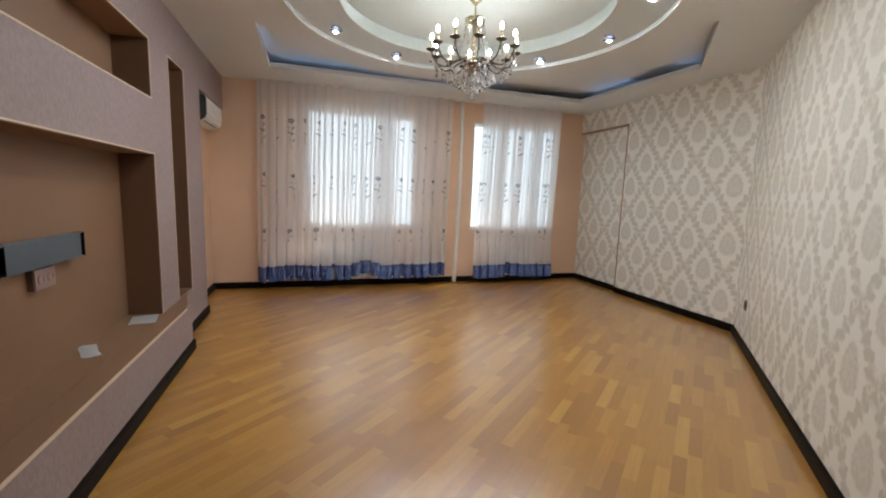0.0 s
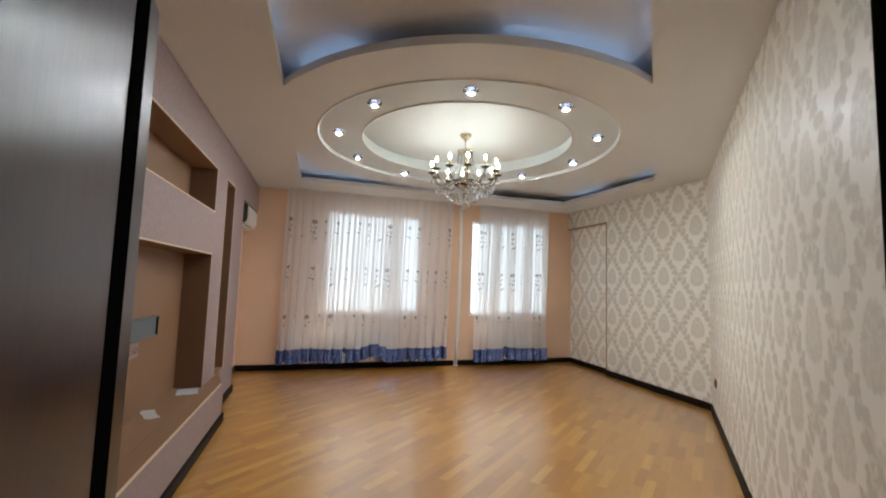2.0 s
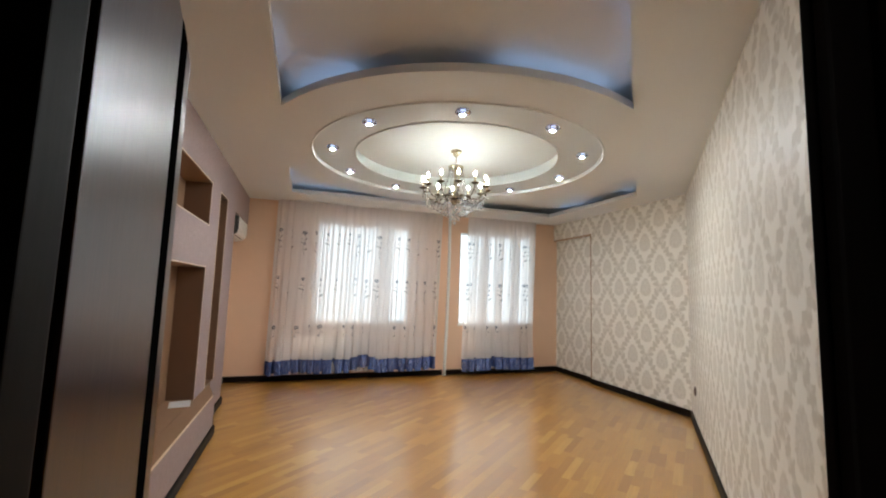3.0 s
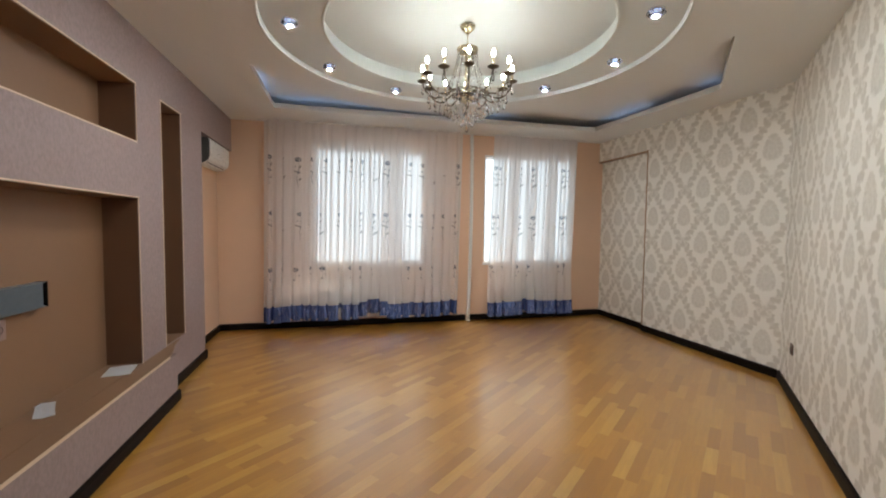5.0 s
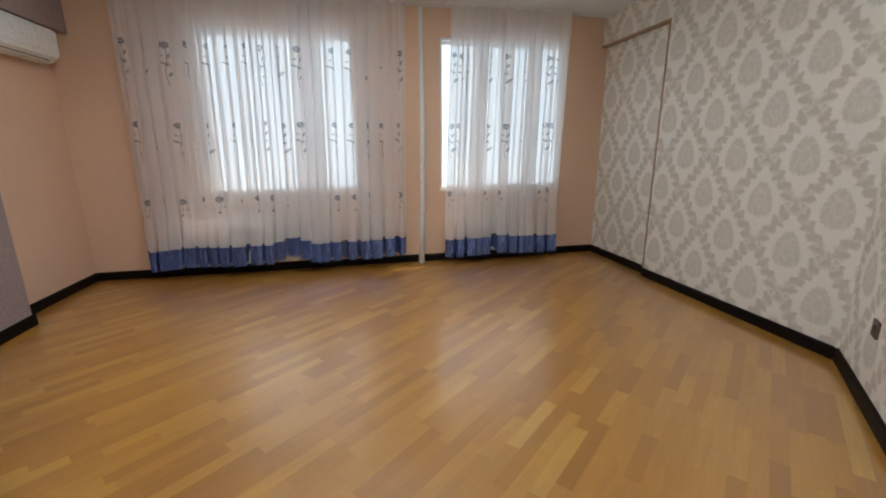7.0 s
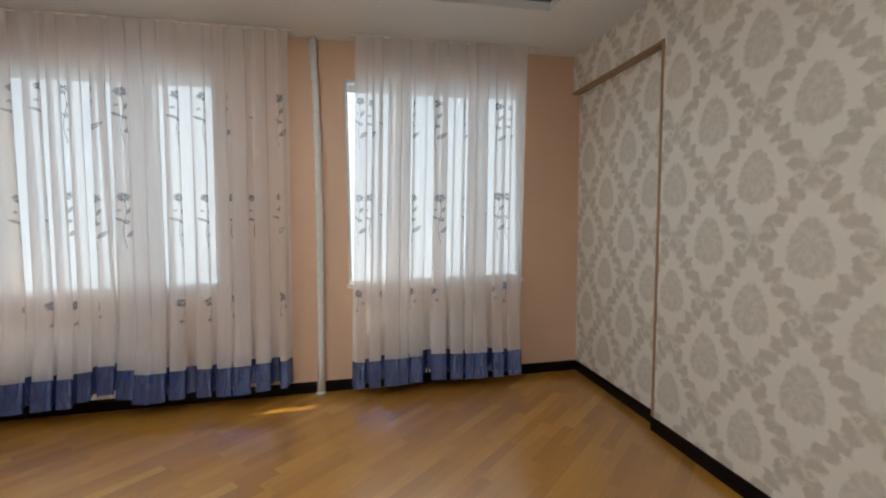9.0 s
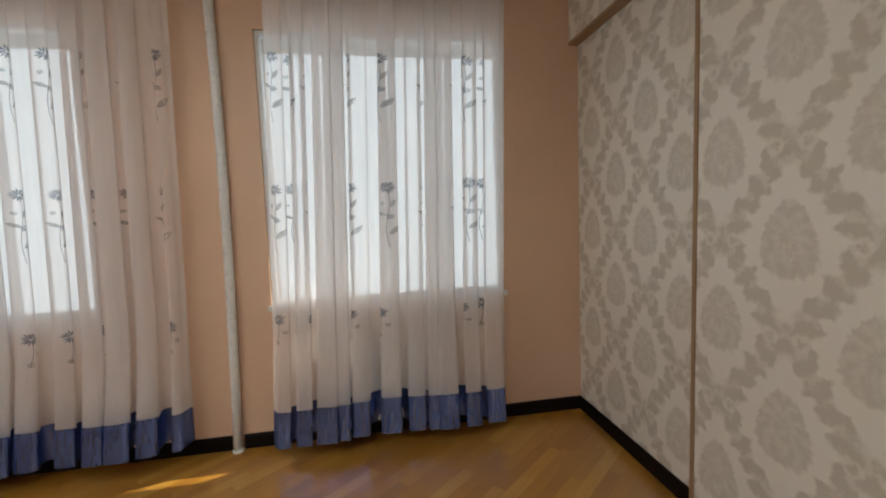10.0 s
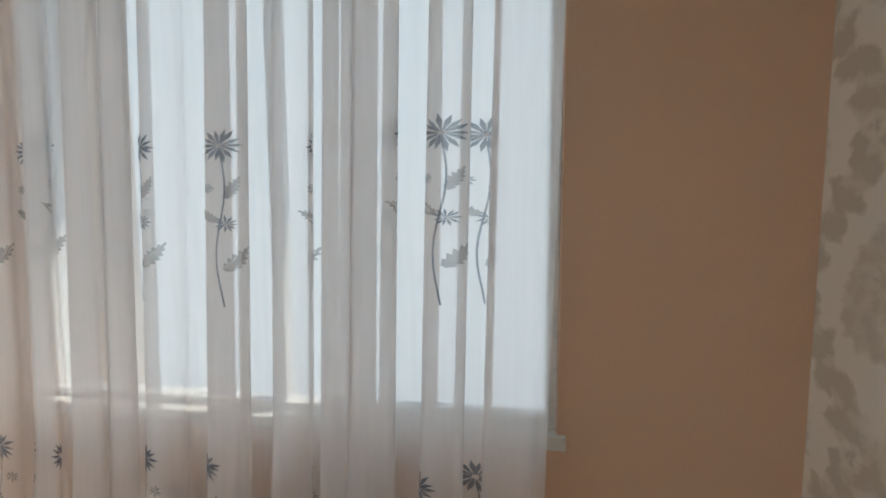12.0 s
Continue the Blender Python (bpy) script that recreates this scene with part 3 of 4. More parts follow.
# ---- curtains ----
class Drape:
    """A gathered curtain: where a point of the cloth at s (0 to 1 across) and height z hangs."""

    def __init__(self, top, low, z_low, seed, folds, lift=None):
        self.top, self.low, self.z_low, self.lift = top, low, z_low, lift
        rnd = random.Random(seed)
        self.folds = folds
        self.ph = [rnd.uniform(0, 6.28) for _ in range(6)]

    def hem(self, s):
        z = self.z_low + 0.012 * math.sin(9 * s + self.ph[5]) + 0.008 * math.sin(23 * s + self.ph[4])
        if self.lift:
            at, wide, high = self.lift
            z += high * max(0.0, 1 - abs((s - at) / wide)) ** 0.7
        return z

    def at(self, s, h, out=0.0):
        """h: 0 at the hem, 1 at the rail; out: metres towards the room."""
        z0 = self.hem(s)
        z = z0 + (CEIL - 0.004 - z0) * h
        k = 1 - h
        a = 2 * math.pi * self.folds * s + 1.5 * math.sin(2 * math.pi * 2.3 * s + self.ph[0]) + 0.9 * math.sin(2 * math.pi * 5.1 * s + self.ph[1]) + 0.35 * k * math.sin(6 * s + self.ph[2])
        big = (0.55 + 0.45 * math.sin(2 * math.pi * 3.7 * s + self.ph[3])) * 0.5 + 0.55
        depth = (0.018 + 0.022 * min(1, k * 1.4) + 0.052 * max(0.0, (k - 0.80) / 0.20)) * big
        pleat = min(1.0, max(0.0, (k - 0.76) / 0.20))     # narrow deep pleats towards the hem
        fine = 0.35 * math.sin(2.0 * a + self.ph[4]) + 0.2 * math.sin(3.1 * a + self.ph[2])
        x0 = self.low[0] + (self.top[0] - self.low[0]) * h
        x1 = self.low[1] + (self.top[1] - self.low[1]) * h
        calm = min(1.0, 10 * s, 10 * (1 - s))                # the side hems hang straight
        x = x0 + (x1 - x0) * s - calm * (0.033 + 0.012 * k) * big * math.sin(2 * a)
        wave = (1 - pleat) * (math.sin(a) + 0.45 * fine) / 1.25 + pleat * (1 - 2 * (0.5 - 0.5 * math.sin(a)) ** 1.7 + 0.15 * fine)
        y = 6.347 - depth * wave - out - 0.03 * max(0.0, (k - 0.72) / 0.28)
        return Vector((x, y, z))

    def sheet(self, ns, hs, out=0.0, s_range=(0, 1)):
        bm = bmesh.new()
        grid = []
        for i in range(ns + 1):
            s = s_range[0] + (s_range[1] - s_range[0]) * i / ns
            grid.append([bm.verts.new(self.at(s, h, out)) for h in hs])
        for a, b in zip(grid, grid[1:]):
            for j in range(len(hs) - 1):
                bm.faces.new((a[j], b[j], b[j + 1], a[j + 1]))
        return bm


def spray(drape, s, z, size, full, rnd, hang):
    """One embroidered flower spray laid on the cloth: dark daisies on a stem, and pale leaves."""
    z0 = drape.hem(s)
    span = CEIL - z0
    e = 0.03 / (drape.top[1] - drape.top[0])
    reach = [drape.at(min(1.0, max(0.0, s + e * k / 4)), (z - z0) / span) for k in range(-4, 5)]
    ds = 2 * e / sum((b - a).length for a, b in zip(reach, reach[1:]))     # share of the cloth for each metre along it

    def put(bm, pts, out):
        bm.faces.new([bm.verts.new(drape.at(min(0.999, max(0.001, s + dx * ds)), (z + dz - z0) / span, out)) for dx, dz in pts])

    def daisy(cx, cz, r, n, out=0.004):
        bm = bmesh.new()

        def spot_at(x, y):
            return bm.verts.new(drape.at(min(0.999, max(0.001, s + (cx + x) * ds)), (z + cz + y - z0) / span, out))

        mid = spot_at(0, 0)
        for k in range(n):
            a = 2 * math.pi * (k + rnd.uniform(-0.2, 0.2)) / n
            l, w = r * rnd.uniform(0.84, 1.0), 0.17
            bm.faces.new((mid, spot_at(0.62 * l * math.cos(a - w), 0.62 * l * math.sin(a - w)), spot_at(l * math.cos(a), l * math.sin(a)), spot_at(0.62 * l * math.cos(a + w), 0.62 * l * math.sin(a + w))))
        hang("embroidered_daisy", bm, M_PETAL, "slate grey embroidered daisy")

    def leaf(cx, cz, ang, l):
        bm = bmesh.new()
        rib = [(l * (f - 0.8 * (f % 2)) / 14, l * 0.21 * math.sin(math.pi * min(1, f / 14 + 0.1)) * (0.5 if f % 2 else 1.0)) for f in range(15)]
        edge = rib + [(x, -y) for x, y in rib[::-1]]
        c, q = math.cos(ang), math.sin(ang)
        put(bm, [(cx + x * c - y * q, cz + x * q + y * c) for x, y in edge], 0.003)
        hang("embroidered_leaf", bm, M_LEAF, "pale grey embroidered leaf")

    def stem(length, n, wave):
        bm = bmesh.new()
        line = [(0.007 * math.sin(wave * k / n), -size * 0.3 - k / n * length) for k in range(n + 1)]
        for (xa, za), (xb, zb) in zip(line, line[1:]):
            put(bm, [(xa - 0.0013, za), (xa + 0.0013, za), (xb + 0.0013, zb), (xb - 0.0013, zb)], 0.0035)
        hang("embroidered_stem", bm, M_PETAL, "thin slate grey embroidered stem")

    def heart(cx, cz, r):
        bm = bmesh.new()
        put(bm, [(cx + r * math.cos(k * 0.785), cz + r * math.sin(k * 0.785)) for k in range(8)], 0.0055)
        hang("embroidered_heart", bm, M_SHEER, "white embroidered flower centre")

    daisy(0, 0, size, 14)
    heart(0, 0, size * 0.12)
    if full:
        daisy(0.008, -0.172, size * 0.52, 11)
        daisy(-0.022, -0.092, size * 0.36, 9)
        stem(0.345, 12, 7)
        leaf(0.006, -0.275, 0.85, 0.085)
        leaf(-0.004, -0.165, 2.65, 0.062)
        leaf(0.008, -0.115, 1.15, 0.06)
    else:
        daisy(0.032, -0.075, size * 0.38, 8)
        daisy(-0.004, -0.135, size * 0.46, 9)
        stem(0.12, 8, 4)


def curtain(drape, columns, seed, label):
    x_mid = (drape.low[0] + drape.low[1]) / 2
    cur = thing("curtain", label, "curtain", (x_mid, 6.347, drape.z_low), group="curtains")
    back = Matrix.Translation((-x_mid, -6.347, -drape.z_low))

    def hang(name, bm, mat, label="", smooth=False):
        bm.transform(back)
        return part(name, bm, mat, cur, label, smooth)

    ns = int((drape.top[1] - drape.top[0]) * 190)
    band = 0.076
    hs = [band - 0.004 + (1 - band + 0.004) * k / 30 for k in range(31)]
    hang("voile", drape.sheet(ns, hs), M_SHEER, "sheer white voile hanging in soft folds", True)
    hang("hem_band", drape.sheet(ns, [band * k / 8 for k in range(9)], 0.004), M_BLUE, "blue satin hem band", True)
    hang("heading_tape", drape.sheet(ns, [0.972, 0.985, 0.9985], 0.003), M_SHEER, "gathered heading tape", True)
    rnd = random.Random(seed)
    for row, (z, size, full) in enumerate(((2.30, 0.040, True), (1.575, 0.040, True), (0.825, 0.042, False))):
        for c in columns:
            s = c + rnd.uniform(-0.008, 0.008)
            spray(drape, min(0.985, s), z + rnd.uniform(-0.012, 0.012), size, full, rnd, hang)


curtain(Drape((-0.525, 2.175), (-0.56, 2.115), 0.128, 5, 21, (0.545, 0.085, 0.10)), [(c + 0.5) / 16 for c in range(16)], 8, "sheer white curtain with grey daisies and a lifted blue hem")
curtain(Drape((2.66, 4.045), (2.565, 3.985), 0.098, 11, 11, None), (0.035, 0.095, 0.14, 0.34, 0.475, 0.62, 0.75, 0.83, 0.89), 3, "sheer white curtain with grey daisies and blue hem")
for x0, x1 in ((-0.60, 2.21), (2.62, 4.14)):
    rail = thing("curtain_rail", "slim white ceiling curtain rail", "curtain rail", ((x0 + x1) / 2, 6.35, CEIL), group="curtain rails")
    w = (x1 - x0) / 2
    part("track", boxes(((-w, -0.014, -0.012), (w, 0.014, 0.001)), bevel=0.002), M_WHITE, rail)
    part("end_cap", boxes(((-w - 0.008, -0.016, -0.014), (-w, 0.016, 0.001)), bevel=0.002), M_WHITE, rail)
    part("end_cap", boxes(((w, -0.016, -0.014), (w + 0.008, 0.016, 0.001)), bevel=0.002), M_WHITE, rail)

# heating riser between the windows
riser = thing("heating_pipe", "white painted heating riser pipe between the windows", "pipe", (2.315, 6.45, -0.004))
part("riser", tube(bmesh.new(), [(0.034 * math.sin(2.3 * k / 10), 0, (CEIL + 0.004) * k / 10) for k in range(11)], 0.026, 16), M_WHITE, riser, smooth=True)
part("floor_collar", lathe(bmesh.new(), [(0.034, 0.004), (0.034, 0.012), (0.028, 0.018)], 20), M_WHITE, riser)


# ---- air conditioner ----
ac = thing("air_conditioner", "white split air conditioner with dark side on the peach wall", "air conditioner", (BAY, 5.89, 2.075))
bm = bmesh.new()
sec = [(0.004, 0.02), (0.06, 0.0), (0.13, 0.008), (0.185, 0.05), (0.197, 0.09), (0.197, 0.26), (0.175, 0.285), (0.004, 0.285)]
ends = [[bm.verts.new((x, y, z)) for x, z in sec] for y in (-0.385, 0.385)]
bm.faces.new(ends[0])
bm.faces.new(ends[1][::-1])
for i in range(len(sec)):
    j = (i + 1) % len(sec)
    bm.faces.new((ends[0][i], ends[0][j], ends[1][j], ends[1][i]))
part("casing", bm, M_WHITE, ac)
bm = bmesh.new()
for y0, y1 in ((-0.397, -0.386),):
    lo = [bm.verts.new((x * 0.985 + 0.001, y0, z * 0.985 + 0.002)) for x, z in sec]
    hi = [bm.verts.new((x, y1, z)) for x, z in sec]
    bm.faces.new(lo)
    bm.faces.new(hi[::-1])
    for i in range(len(sec)):
        j = (i + 1) % len(sec)
        bm.faces.new((lo[i], lo[j], hi[j], hi[i]))
part("side_panel", bm, M_GREY_SIDE, ac, "dark grey side panel")
part("front_panel", boxes(((0.197, -0.380, 0.085), (0.203, 0.380, 0.262)), bevel=0.002), M_WHITE, ac)
part("air_flap", boxes(((0.150, -0.33, 0.020), (0.156, 0.30, 0.026)), ((0.1485, -0.34, 0.0195), (0.152, 0.31, 0.0225)), bevel=0.001), M_SLOT, ac, "dark outlet slot")

# ---- television bracket, socket and papers in the niche ----
tv = thing("television_bracket", "grey steel wall bracket for a missing television", "bracket", (-1.172, 2.87, 1.025))
part("back_plate", boxes(((0.0, -0.35, -0.068), (0.004, 0.35, 0.068)), bevel=0.001), M_STEEL, tv)
for z in (-0.068, 0.064):
    part("flange", boxes(((0.004, -0.35, z), (0.05, 0.35, z + 0.004)), bevel=0.001), M_STEEL, tv)
part("face_plate", boxes(((0.046, -0.30, -0.064), (0.050, 0.32, 0.064)), bevel=0.001), M_STEEL, tv)
# black plates stand for the shaded hollow at the channel's open ends
for y in (-0.352, 0.348):
    part("dark_end_plate", boxes(((0.0, y, -0.07), (0.054, y + 0.004, 0.07))), M_GASKET, tv, "black plate for the dark open end")
for y in (-0.26, 0.26):
    part("bolt", lathe(bmesh.new(), [(0.007, 0.068), (0.007, 0.073), (0.003, 0.075)], 10, (0.02, y, 0)), M_CHROME, tv)
sock = thing("wall_socket", "pinkish double wall socket below the bracket", "socket", (-1.172, 2.865, 0.895))
part("back_box", boxes(((0.0, -0.085, -0.052), (0.028, 0.085, 0.052)), bevel=0.003), M_BROWN_PLASTIC, sock)
part("cover", boxes(((0.028, -0.083, -0.050), (0.036, 0.083, 0.050)), bevel=0.003), M_PINK, sock)
for y in (-0.04, 0.04):
    bm = lathe(bmesh.new(), [(0.026, 0.0), (0.026, 0.004), (0.020, 0.004), (0.019, 0.001)], 18)
    bm.transform(Matrix.Translation((0.036, y, 0)) @ Matrix.Rotation(radians(90), 4, "Y"))
    part("outlet", bm, M_PINK, sock)


def sheet_of_paper(at, turn, size, crumple, seed, label):
    bm = bmesh.new()
    rnd = random.Random(seed)
    n = 8
    g = []
    for i in range(n + 1):
        row = []
        for j in range(n + 1):
            x, y = (i / n - 0.5) * size[0], (j / n - 0.5) * size[1]
            p = Vector((x * 9 + seed, y * 9, 0.3))
            row.append(bm.verts.new((x + crumple * 0.3 * noise.noise(p * 2), y, 0.0015 + crumple * abs(noise.noise(p)))))
        g.append(row)
    for i in range(n):
        for j in range(n):
            bm.faces.new((g[i][j], g[i + 1][j], g[i + 1][j + 1], g[i][j + 1]))
    bmesh.ops.solidify(bm, geom=bm.faces[:], thickness=0.0012)
    ob = tagged(new("paper_sheet", mesh_from(bm, "paper_sheet", M_PAPER)), label, "paper", "papers on the shelf")
    ob.matrix_basis = pose(*at, 0, 0, turn)


sheet_of_paper((-1.02, 3.73, 0.406), 12, (0.16, 0.22), 0.004, 2, "white sheet of paper lying on the niche shelf")
sheet_of_paper((-1.095, 3.12, 0.406), 28, (0.085, 0.24), 0.022, 5, "crumpled strip of white paper on the niche shelf")

# ---- wall socket on the diagonal wall ----
sw = thing("wall_socket", "small brown wall socket low on the damask wall", "socket", (4.17, diag_y(4.17), 0.415), 45.5)
part("plate", boxes(((-0.04, 0.0, -0.045), (0.04, 0.012, 0.045)), bevel=0.003), M_BROWN_PLASTIC, sw)
bm = lathe(bmesh.new(), [(0.024, 0.0), (0.024, 0.004), (0.018, 0.004), (0.017, 0.001)], 18)
bm.transform(Matrix.Translation((0, 0.012, 0)) @ Matrix.Rotation(radians(-90), 4, "X"))
part("outlet", bm, M_BROWN_PLASTIC, sw)

# ---- doorway and the open door ----
x0, x1 = -0.258, 0.758
frame_ob = thing("door_frame", "dark lacquered wooden door frame round the doorway", "door frame", ((x0 + x1) / 2, DOOR_Y, 0), kind="structure")
w = (x1 - x0) / 2
part("jamb", boxes(((-w - 0.038, -0.083, 0), (-w, -0.032, 2.05)), ((-w - 0.038, -0.032, 0), (-w - 0.014, -0.002, 2.05)), bevel=0.002), M_FRAME, frame_ob)
part("jamb", boxes(((w, -0.083, 0), (w + 0.038, -0.032, 2.05)), ((w + 0.014, -0.032, 0), (w + 0.038, -0.002, 2.05)), bevel=0.002), M_FRAME, frame_ob)
part("head", boxes(((-w - 0.038, -0.083, 2.05), (w + 0.038, -0.002, 2.088)), bevel=0.002), M_FRAME, frame_ob)
for y0, y1 in ((0.0, 0.018), (-0.103, -0.085)):
    # left hall-side casing takes the lighter door lacquer, as its lit face
    part("casing", boxes(((-w - 0.11, y0, 0), (-w - 0.03, y1, 2.07)), bevel=0.004), M_DOOR if y0 < 0 else M_FRAME, frame_ob)
    part("casing", boxes(((w + 0.012, y0, 0), (w + 0.11, y1, 2.07)), bevel=0.004), M_FRAME, frame_ob)
    part("casing", boxes(((-w - 0.11, y0, 2.07), (w + 0.11, y1, 2.16)), bevel=0.004), M_FRAME, frame_ob)
for x in (-w - 0.012, w + 0.006):
    part("seal", boxes(((x, -0.031, 0.01), (x + 0.008, -0.023, 2.04))), M_GASKET, frame_ob, "black rubber seal")

HINGE, SWING, LEAF = (-0.278, 0.026), 98.8, 0.745
door = thing("door_1", "dark glossy lacquered door leaf with a black inlay, standing open", "door", (*HINGE, 0.012), SWING, kind="structure")
leaf = part("leaf", boxes(((0.004, -0.002, 0), (LEAF, 0.038, 2.03)), bevel=0.003), M_DOOR, door)
part("inlay", boxes(((0.545, -0.0035, 0.0), (0.645, -0.0021, 2.028))), M_INLAY, leaf, "black glass stripe let into the leaf")
part("lock_plate", boxes(((LEAF + 0.0002, 0.010, 0.82), (LEAF + 0.003, 0.028, 1.00)), bevel=0.001), M_BRASS, leaf)
for z in (0.22, 1.0, 1.80):
    part("hinge", lathe(bmesh.new(), [(0.008, z), (0.008, z + 0.10)], 12, (-0.004, 0.0, 0)), M_BRASS, door, "brass hinge")
for side in (-1, 1):
    y = -0.002 if side < 0 else 0.038
    for z, r in ((0.885, 0.026), (0.80, 0.022)):
        bm = lathe(bmesh.new(), [(r, 0), (r, 0.007), (r * 0.8, 0.010), (0.009, 0.011)] + ([(0.009, 0.052)] if z > 0.85 else []), 20)
        bm.transform(Matrix.Translation((LEAF - 0.062, y, z)) @ Matrix.Rotation(radians(-90 * side), 4, "X"))
        part("handle_rose" if z > 0.85 else "key_rose", bm, M_CHROME, leaf, "dark polished chrome rose", True)
    bm = tube(bmesh.new(), [(LEAF - 0.050, y + side * 0.050, 0.885), (LEAF - 0.085, y + side * 0.053, 0.885), (LEAF - 0.13, y + side * 0.053, 0.884), (LEAF - 0.18, y + side * 0.050, 0.882)], 0.0095, 12)
    part("door_handle", bm, M_CHROME, leaf, "chrome lever handle", True)

# ---- recessed spotlights ----
spot = thing("ceiling_spotlight", "lit crystal-rimmed recessed spotlight", "spotlight", (0, 0, 0), group="ceiling spotlights")
part("chrome_ring", lathe(bmesh.new(), [(0.052, 0.0), (0.054, -0.006), (0.044, -0.012), (0.038, -0.006), (0.038, 0.0)], 28, closed=True), M_CHROME, spot, smooth=True)
part("crystal_rim", lathe(bmesh.new(), [(0.040, -0.008), (0.058, -0.016), (0.056, -0.030), (0.034, -0.040), (0.030, -0.024)], 28, wave=lambda a, k: 0.06 * math.cos(9 * a) if 0 < k < 4 else 0, closed=True), M_CRYSTAL, spot, "clear scalloped crystal rim")
part("lamp", lathe(bmesh.new(), [(0.0008, -0.0420), (0.030, -0.0415), (0.033, -0.036), (0.020, -0.030), (0.020, -0.004)], 20), M_SPOT_CUP, spot, "bluish-white lit lamp")
part("lit_face", lathe(bmesh.new(), [(0.0008, -0.0440), (0.0125, -0.0430), (0.0125, -0.0424)], 16), M_SPOT, spot, "bluish-white lit lamp face")
first = True
for k in range(10):
    a = 2 * math.pi * k / 10
    m = pose(CX + 1.275 * math.cos(a), CY + 1.275 * math.sin(a), RING_Z, 0, 0, 36 * k)
    if first:
        spot.matrix_basis, first = m, False
    else:
        copy_thing(spot, m)

# ---- chandelier ----
ch = thing("chandelier", "lit brass chandelier with twelve candle bulbs and crystal drops", "chandelier", (CX, CY, HIGH_Z))
part("canopy", lathe(bmesh.new(), [(0.050, 0.0), (0.056, -0.010), (0.047, -0.028), (0.020, -0.056), (0.008, -0.068)], 56, wave=lambda a, k: 0.09 * math.cos(14 * a) if k < 4 else 0), M_BRASS, ch, "fluted brass ceiling canopy", True)
part("rod", tube(bmesh.new(), [(0, 0, -0.06), (0, 0, -0.17)], 0.005), M_BRASS, ch)
part("crown", lathe(bmesh.new(), [(0.070, -0.165), (0.078, -0.165), (0.074, -0.19), (0.066, -0.19)], 40, wave=lambda a, k: 0.05 * math.cos(20 * a), closed=True), M_BRASS, ch, "scalloped brass crown")
part("crown_plate", lathe(bmesh.new(), [(0.004, -0.158), (0.05, -0.162), (0.07, -0.168), (0.07, -0.174), (0.004, -0.168)], 32), M_BRASS, ch)
part("column", lathe(bmesh.new(), [(0.012, -0.17), (0.020, -0.22), (0.014, -0.28), (0.024, -0.36), (0.016, -0.42), (0.045, -0.46), (0.055, -0.49), (0.030, -0.53), (0.012, -0.56)], 24), M_BRASS, ch, "turned brass stem", True)
part("bowl", lathe(bmesh.new(), [(0.05, -0.50), (0.10, -0.495), (0.115, -0.505), (0.075, -0.535), (0.02, -0.55)], 32, wave=lambda a, k: 0.05 * math.cos(12 * a)), M_CRYSTAL, ch, "scalloped crystal dish")


def drop_mesh():
    bm = lathe(bmesh.new(), [(0.001, 0.0), (0.003, -0.006), (0.005, -0.012), (0.004, -0.02), (0.010, -0.042), (0.011, -0.050), (0.006, -0.060), (0.001, -0.064)], 6)
    return mesh_from(bm, "crystal_drop", M_CRYSTAL)


drops = drop_mesh()


def drop(x, y, z, scale=1.0):
    ob = new("crystal_drop", drops)
    ob.parent = ch
    ob.matrix_basis = Matrix.LocRotScale((x, y, z), Euler((0, 0, x * 40)), (scale, scale, scale))


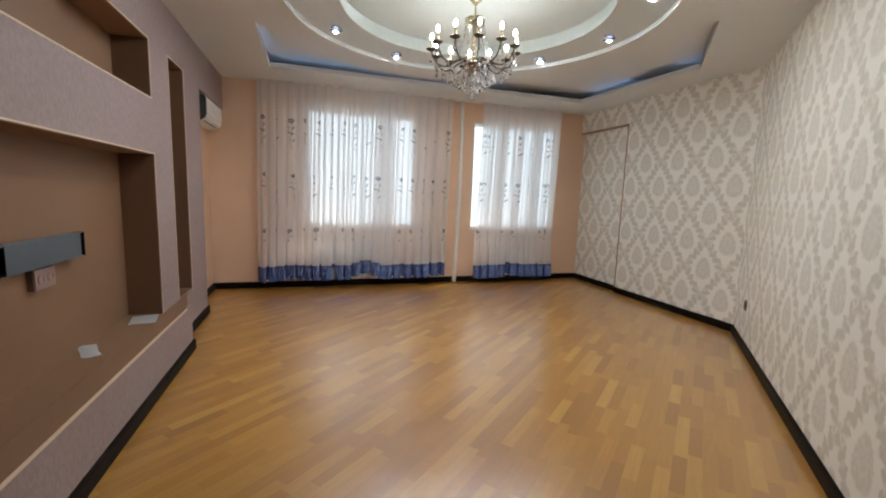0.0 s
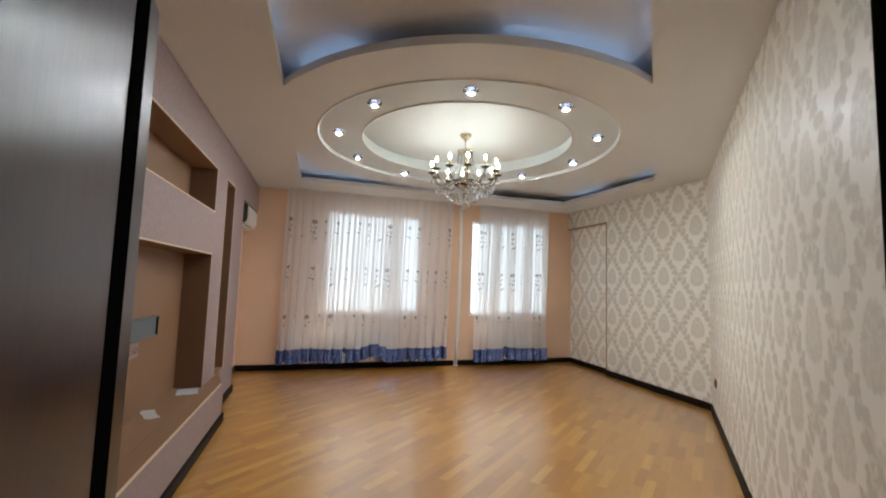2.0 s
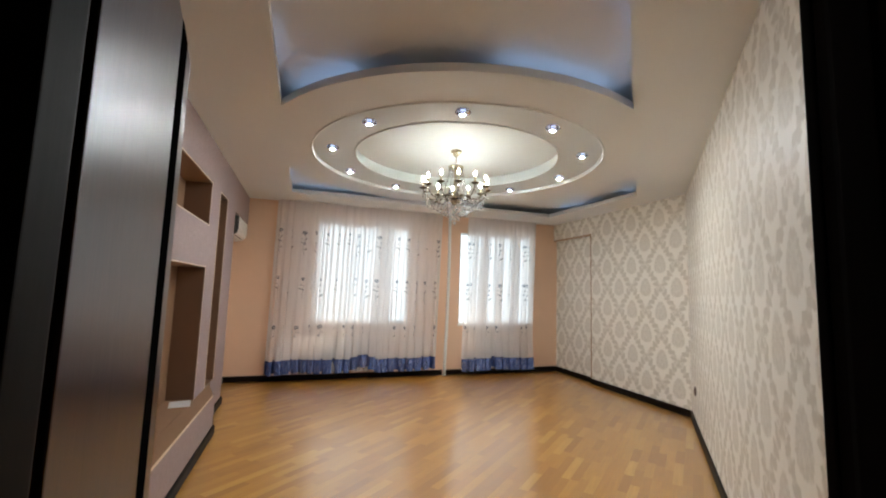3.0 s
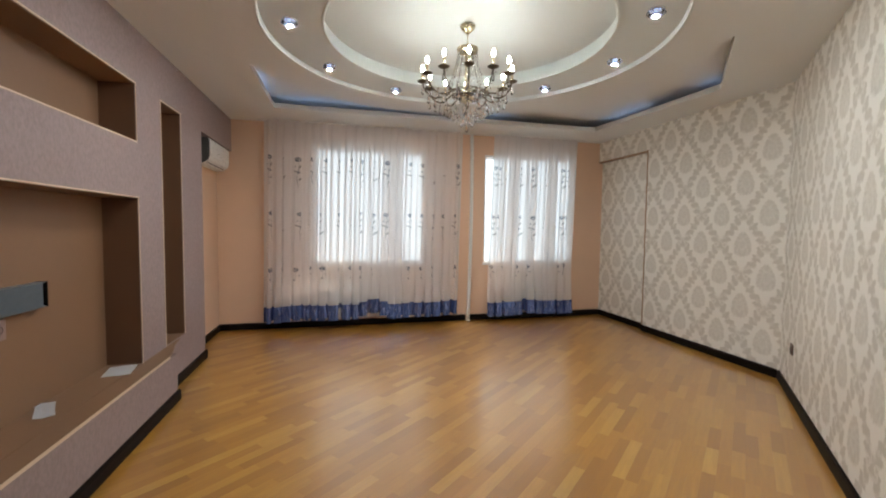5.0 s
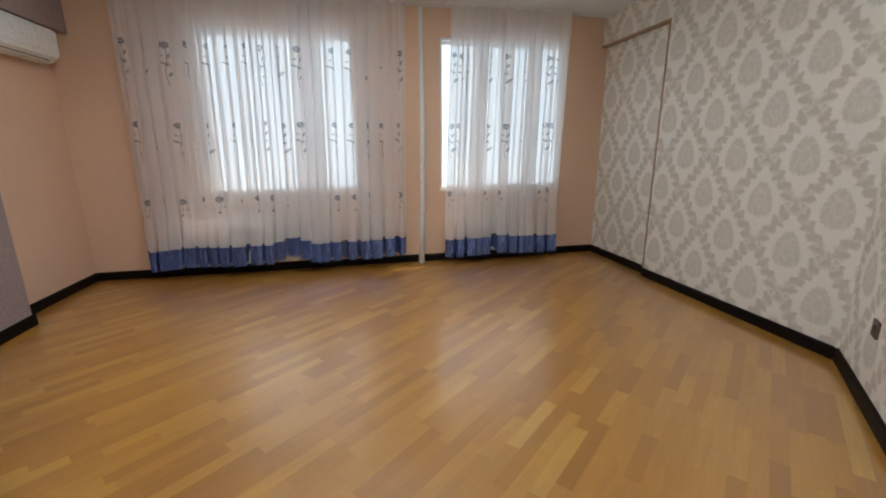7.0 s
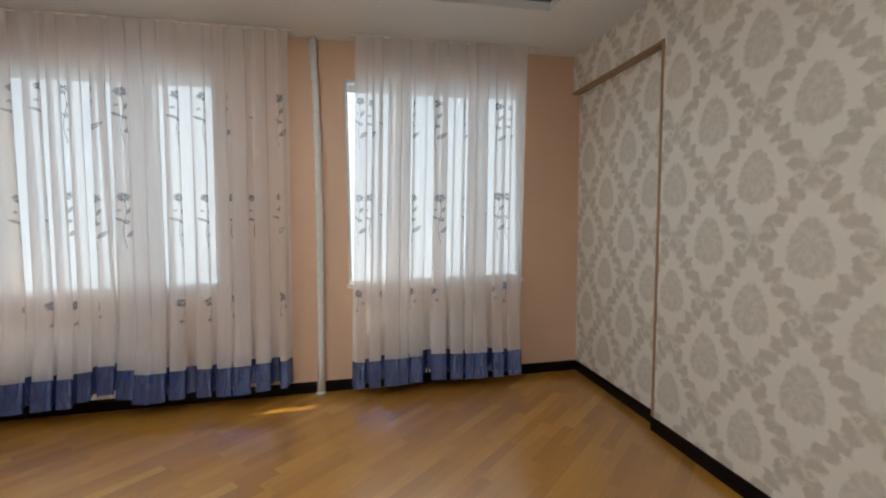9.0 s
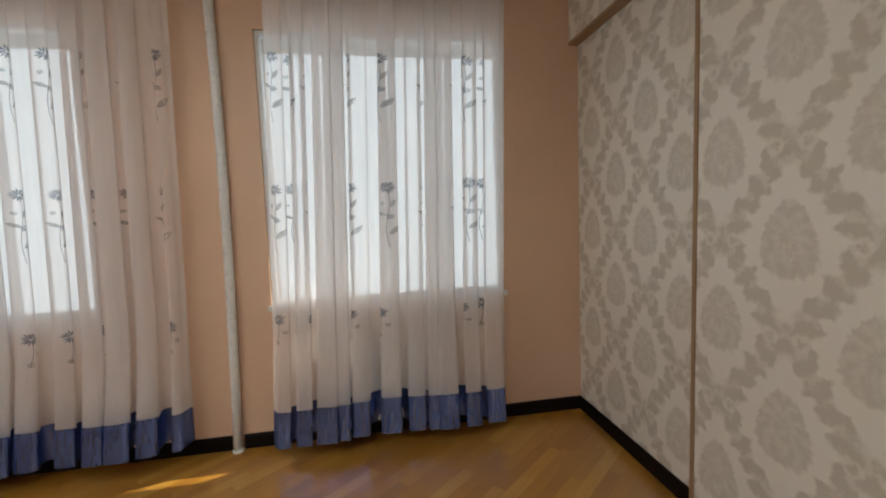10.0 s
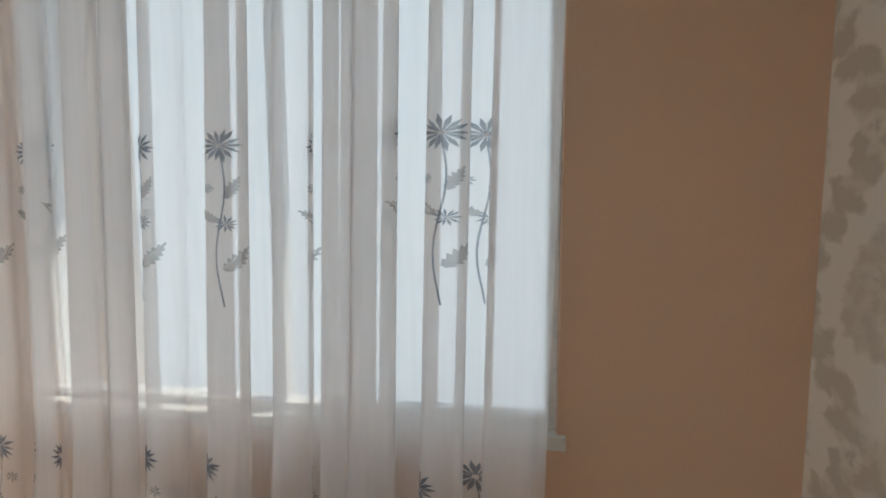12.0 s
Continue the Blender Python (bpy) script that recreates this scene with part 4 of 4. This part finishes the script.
R_CUP, Z_CUP = 0.34, -0.40
arm_curve = [(0.03, -0.475), (0.08, -0.455), (0.13, -0.47), (0.19, -0.505), (0.24, -0.515), (0.29, -0.495), (0.325, -0.45), (R_CUP, Z_CUP)]
shared = {}
for k in range(12):
    a = 2 * math.pi * (k + 0.5) / 12
    if not shared:
        shared["arm"] = mesh_from(tube(bmesh.new(), [(r, 0, z) for r, z in arm_curve], 0.0055, 8), "arm", M_BRONZE, True)
        shared["drip_cup"] = mesh_from(lathe(bmesh.new(), [(0.006, -0.012), (0.030, -0.004), (0.042, 0.004), (0.040, 0.007), (0.010, 0.002)], 24, (R_CUP, 0, Z_CUP)), "drip_cup", M_BRONZE, True)
        shared["candle"] = mesh_from(lathe(bmesh.new(), [(0.010, 0.0), (0.0115, 0.004), (0.0105, 0.066), (0.008, 0.070)], 14, (R_CUP, 0, Z_CUP)), "candle", M_BRASS, True)
        shared["bulb"] = mesh_from(lathe(bmesh.new(), [(0.007, 0.070), (0.0115, 0.080), (0.0138, 0.091), (0.0112, 0.104), (0.0055, 0.115), (0.001, 0.120)], 10, (R_CUP, 0, Z_CUP)), "bulb", M_BULB, True)
        bm = bmesh.new()
        for i in range(13):
            f = i / 12
            r = 0.072 + (0.16 - 0.072) * f ** 1.6
            bmesh.ops.create_icosphere(bm, subdivisions=1, radius=0.0065 + 0.0025 * (i % 2), matrix=Matrix.Translation((r, 0, -0.19 - 0.27 * f)))
        shared["bead_strand"] = mesh_from(bm, "bead_strand", M_CRYSTAL)
        bm = bmesh.new()
        for i in range(11):
            f = i / 10
            bmesh.ops.create_icosphere(bm, subdivisions=1, radius=0.006, matrix=Matrix.Translation((0.34 - 0.20 * f, 0.02, -0.425 - 0.10 * math.sin(math.pi * f) - 0.03 * f)))
        shared["bead_swag"] = mesh_from(bm, "bead_swag", M_CRYSTAL)
    for name, me in shared.items():
        ob = new(name, me)
        ob.parent = ch
        ob.matrix_basis = Matrix.Rotation(a, 4, "Z")
        if name.startswith("bead"):
            tagged(ob, "string of small clear crystal beads", kind="stuff")
    c, s = math.cos(a), math.sin(a)
    drop(R_CUP * c, R_CUP * s, -0.412, 1.25)
    drop(0.25 * math.cos(a + 0.26), 0.25 * math.sin(a + 0.26), -0.53, 1.1)
    drop(0.17 * c, 0.17 * s, -0.56, 1.15)
    drop(0.30 * math.cos(a + 0.26), 0.30 * math.sin(a + 0.26), -0.50, 1.2)
    drop(0.13 * math.cos(a + 0.4), 0.13 * math.sin(a + 0.4), -0.585, 1.2)
    drop(0.10 * math.cos(a + 0.26), 0.10 * math.sin(a + 0.26), -0.60, 1.15)
ch.scale = (1.0, 1.0, 1.06)
for k in range(5):
    a = 2 * math.pi * k / 5
    drop(0.045 * math.cos(a), 0.045 * math.sin(a), -0.64, 1.2)
drop(0, 0, -0.67, 1.4)
part("bead_core", (lambda b: [bmesh.ops.create_icosphere(b, subdivisions=1, radius=0.008, matrix=Matrix.Translation((0, 0, -0.57 - 0.016 * i))) for i in range(7)] and b)(bmesh.new()), M_CRYSTAL, ch)


# ---- oak parquet, laid slantwise ----
ANGLE, WIDE, LONG, GAP = 40.0, 0.069, 0.42, 0.00010
floor_field = thing("parquet", "honey oak strip parquet, lacquered and laid slantwise", "parquet", (0, 0, 0), ANGLE, kind="structure")
turn = Matrix.Rotation(radians(ANGLE), 2)


def inside(p):
    x, y = p
    if y < 0.1:
        return -0.45 < x < 1.2 and y > -2.4
    return -1.45 < x < 4.85 and y < 6.64 and y > diag_y(x) - 0.34


def strip_bm(bm, cx, cy, length, width, dz=0.0):
    lx, ly = length / 2 - GAP, width / 2 - GAP
    top, low = ([bm.verts.new((cx + sx * lx, cy + sy * ly, z)) for sx, sy in ((-1, -1), (1, -1), (1, 1), (-1, 1))] for z in (dz, -0.011))
    bm.faces.new(top)
    for i in range(4):
        j = (i + 1) % 4
        bm.faces.new((low[i], low[j], top[j], top[i]))


rnd = random.Random(4)
lengths = (0.34, 0.42, 0.50)
pieces = []
for row in range(-70, 120):
    y = row * WIDE
    x = -6.0 + rnd.uniform(0, 0.5)
    while x < 10:
        ln = rnd.choice(lengths)
        c = turn @ Vector((x + ln / 2, y))
        if inside(c):
            pieces.append((x + ln / 2, y, ln, c))
        x += ln
pieces.sort(key=lambda p: abs(p[3].x - 2.2) + abs(p[3].y - 3.4))
strip_mesh = {}
for ln in lengths:
    bm = bmesh.new()
    strip_bm(bm, 0, 0, ln, WIDE)
    strip_mesh[ln] = mesh_from(bm, "oak_strip", M_STRIP)
for cx, cy, ln, _ in pieces[:300]:
    ob = new("oak_strip", strip_mesh[ln])
    ob.parent = floor_field
    ob.location = (cx, cy, rnd.uniform(-0.00003, 0.00003))
bm = bmesh.new()
for cx, cy, ln, _ in pieces[300:]:
    strip_bm(bm, cx, cy, ln, WIDE, rnd.uniform(-0.00003, 0.00003))
tagged(part("oak_strip_field", bm, M_STRIP_FAR, floor_field), kind="stuff")
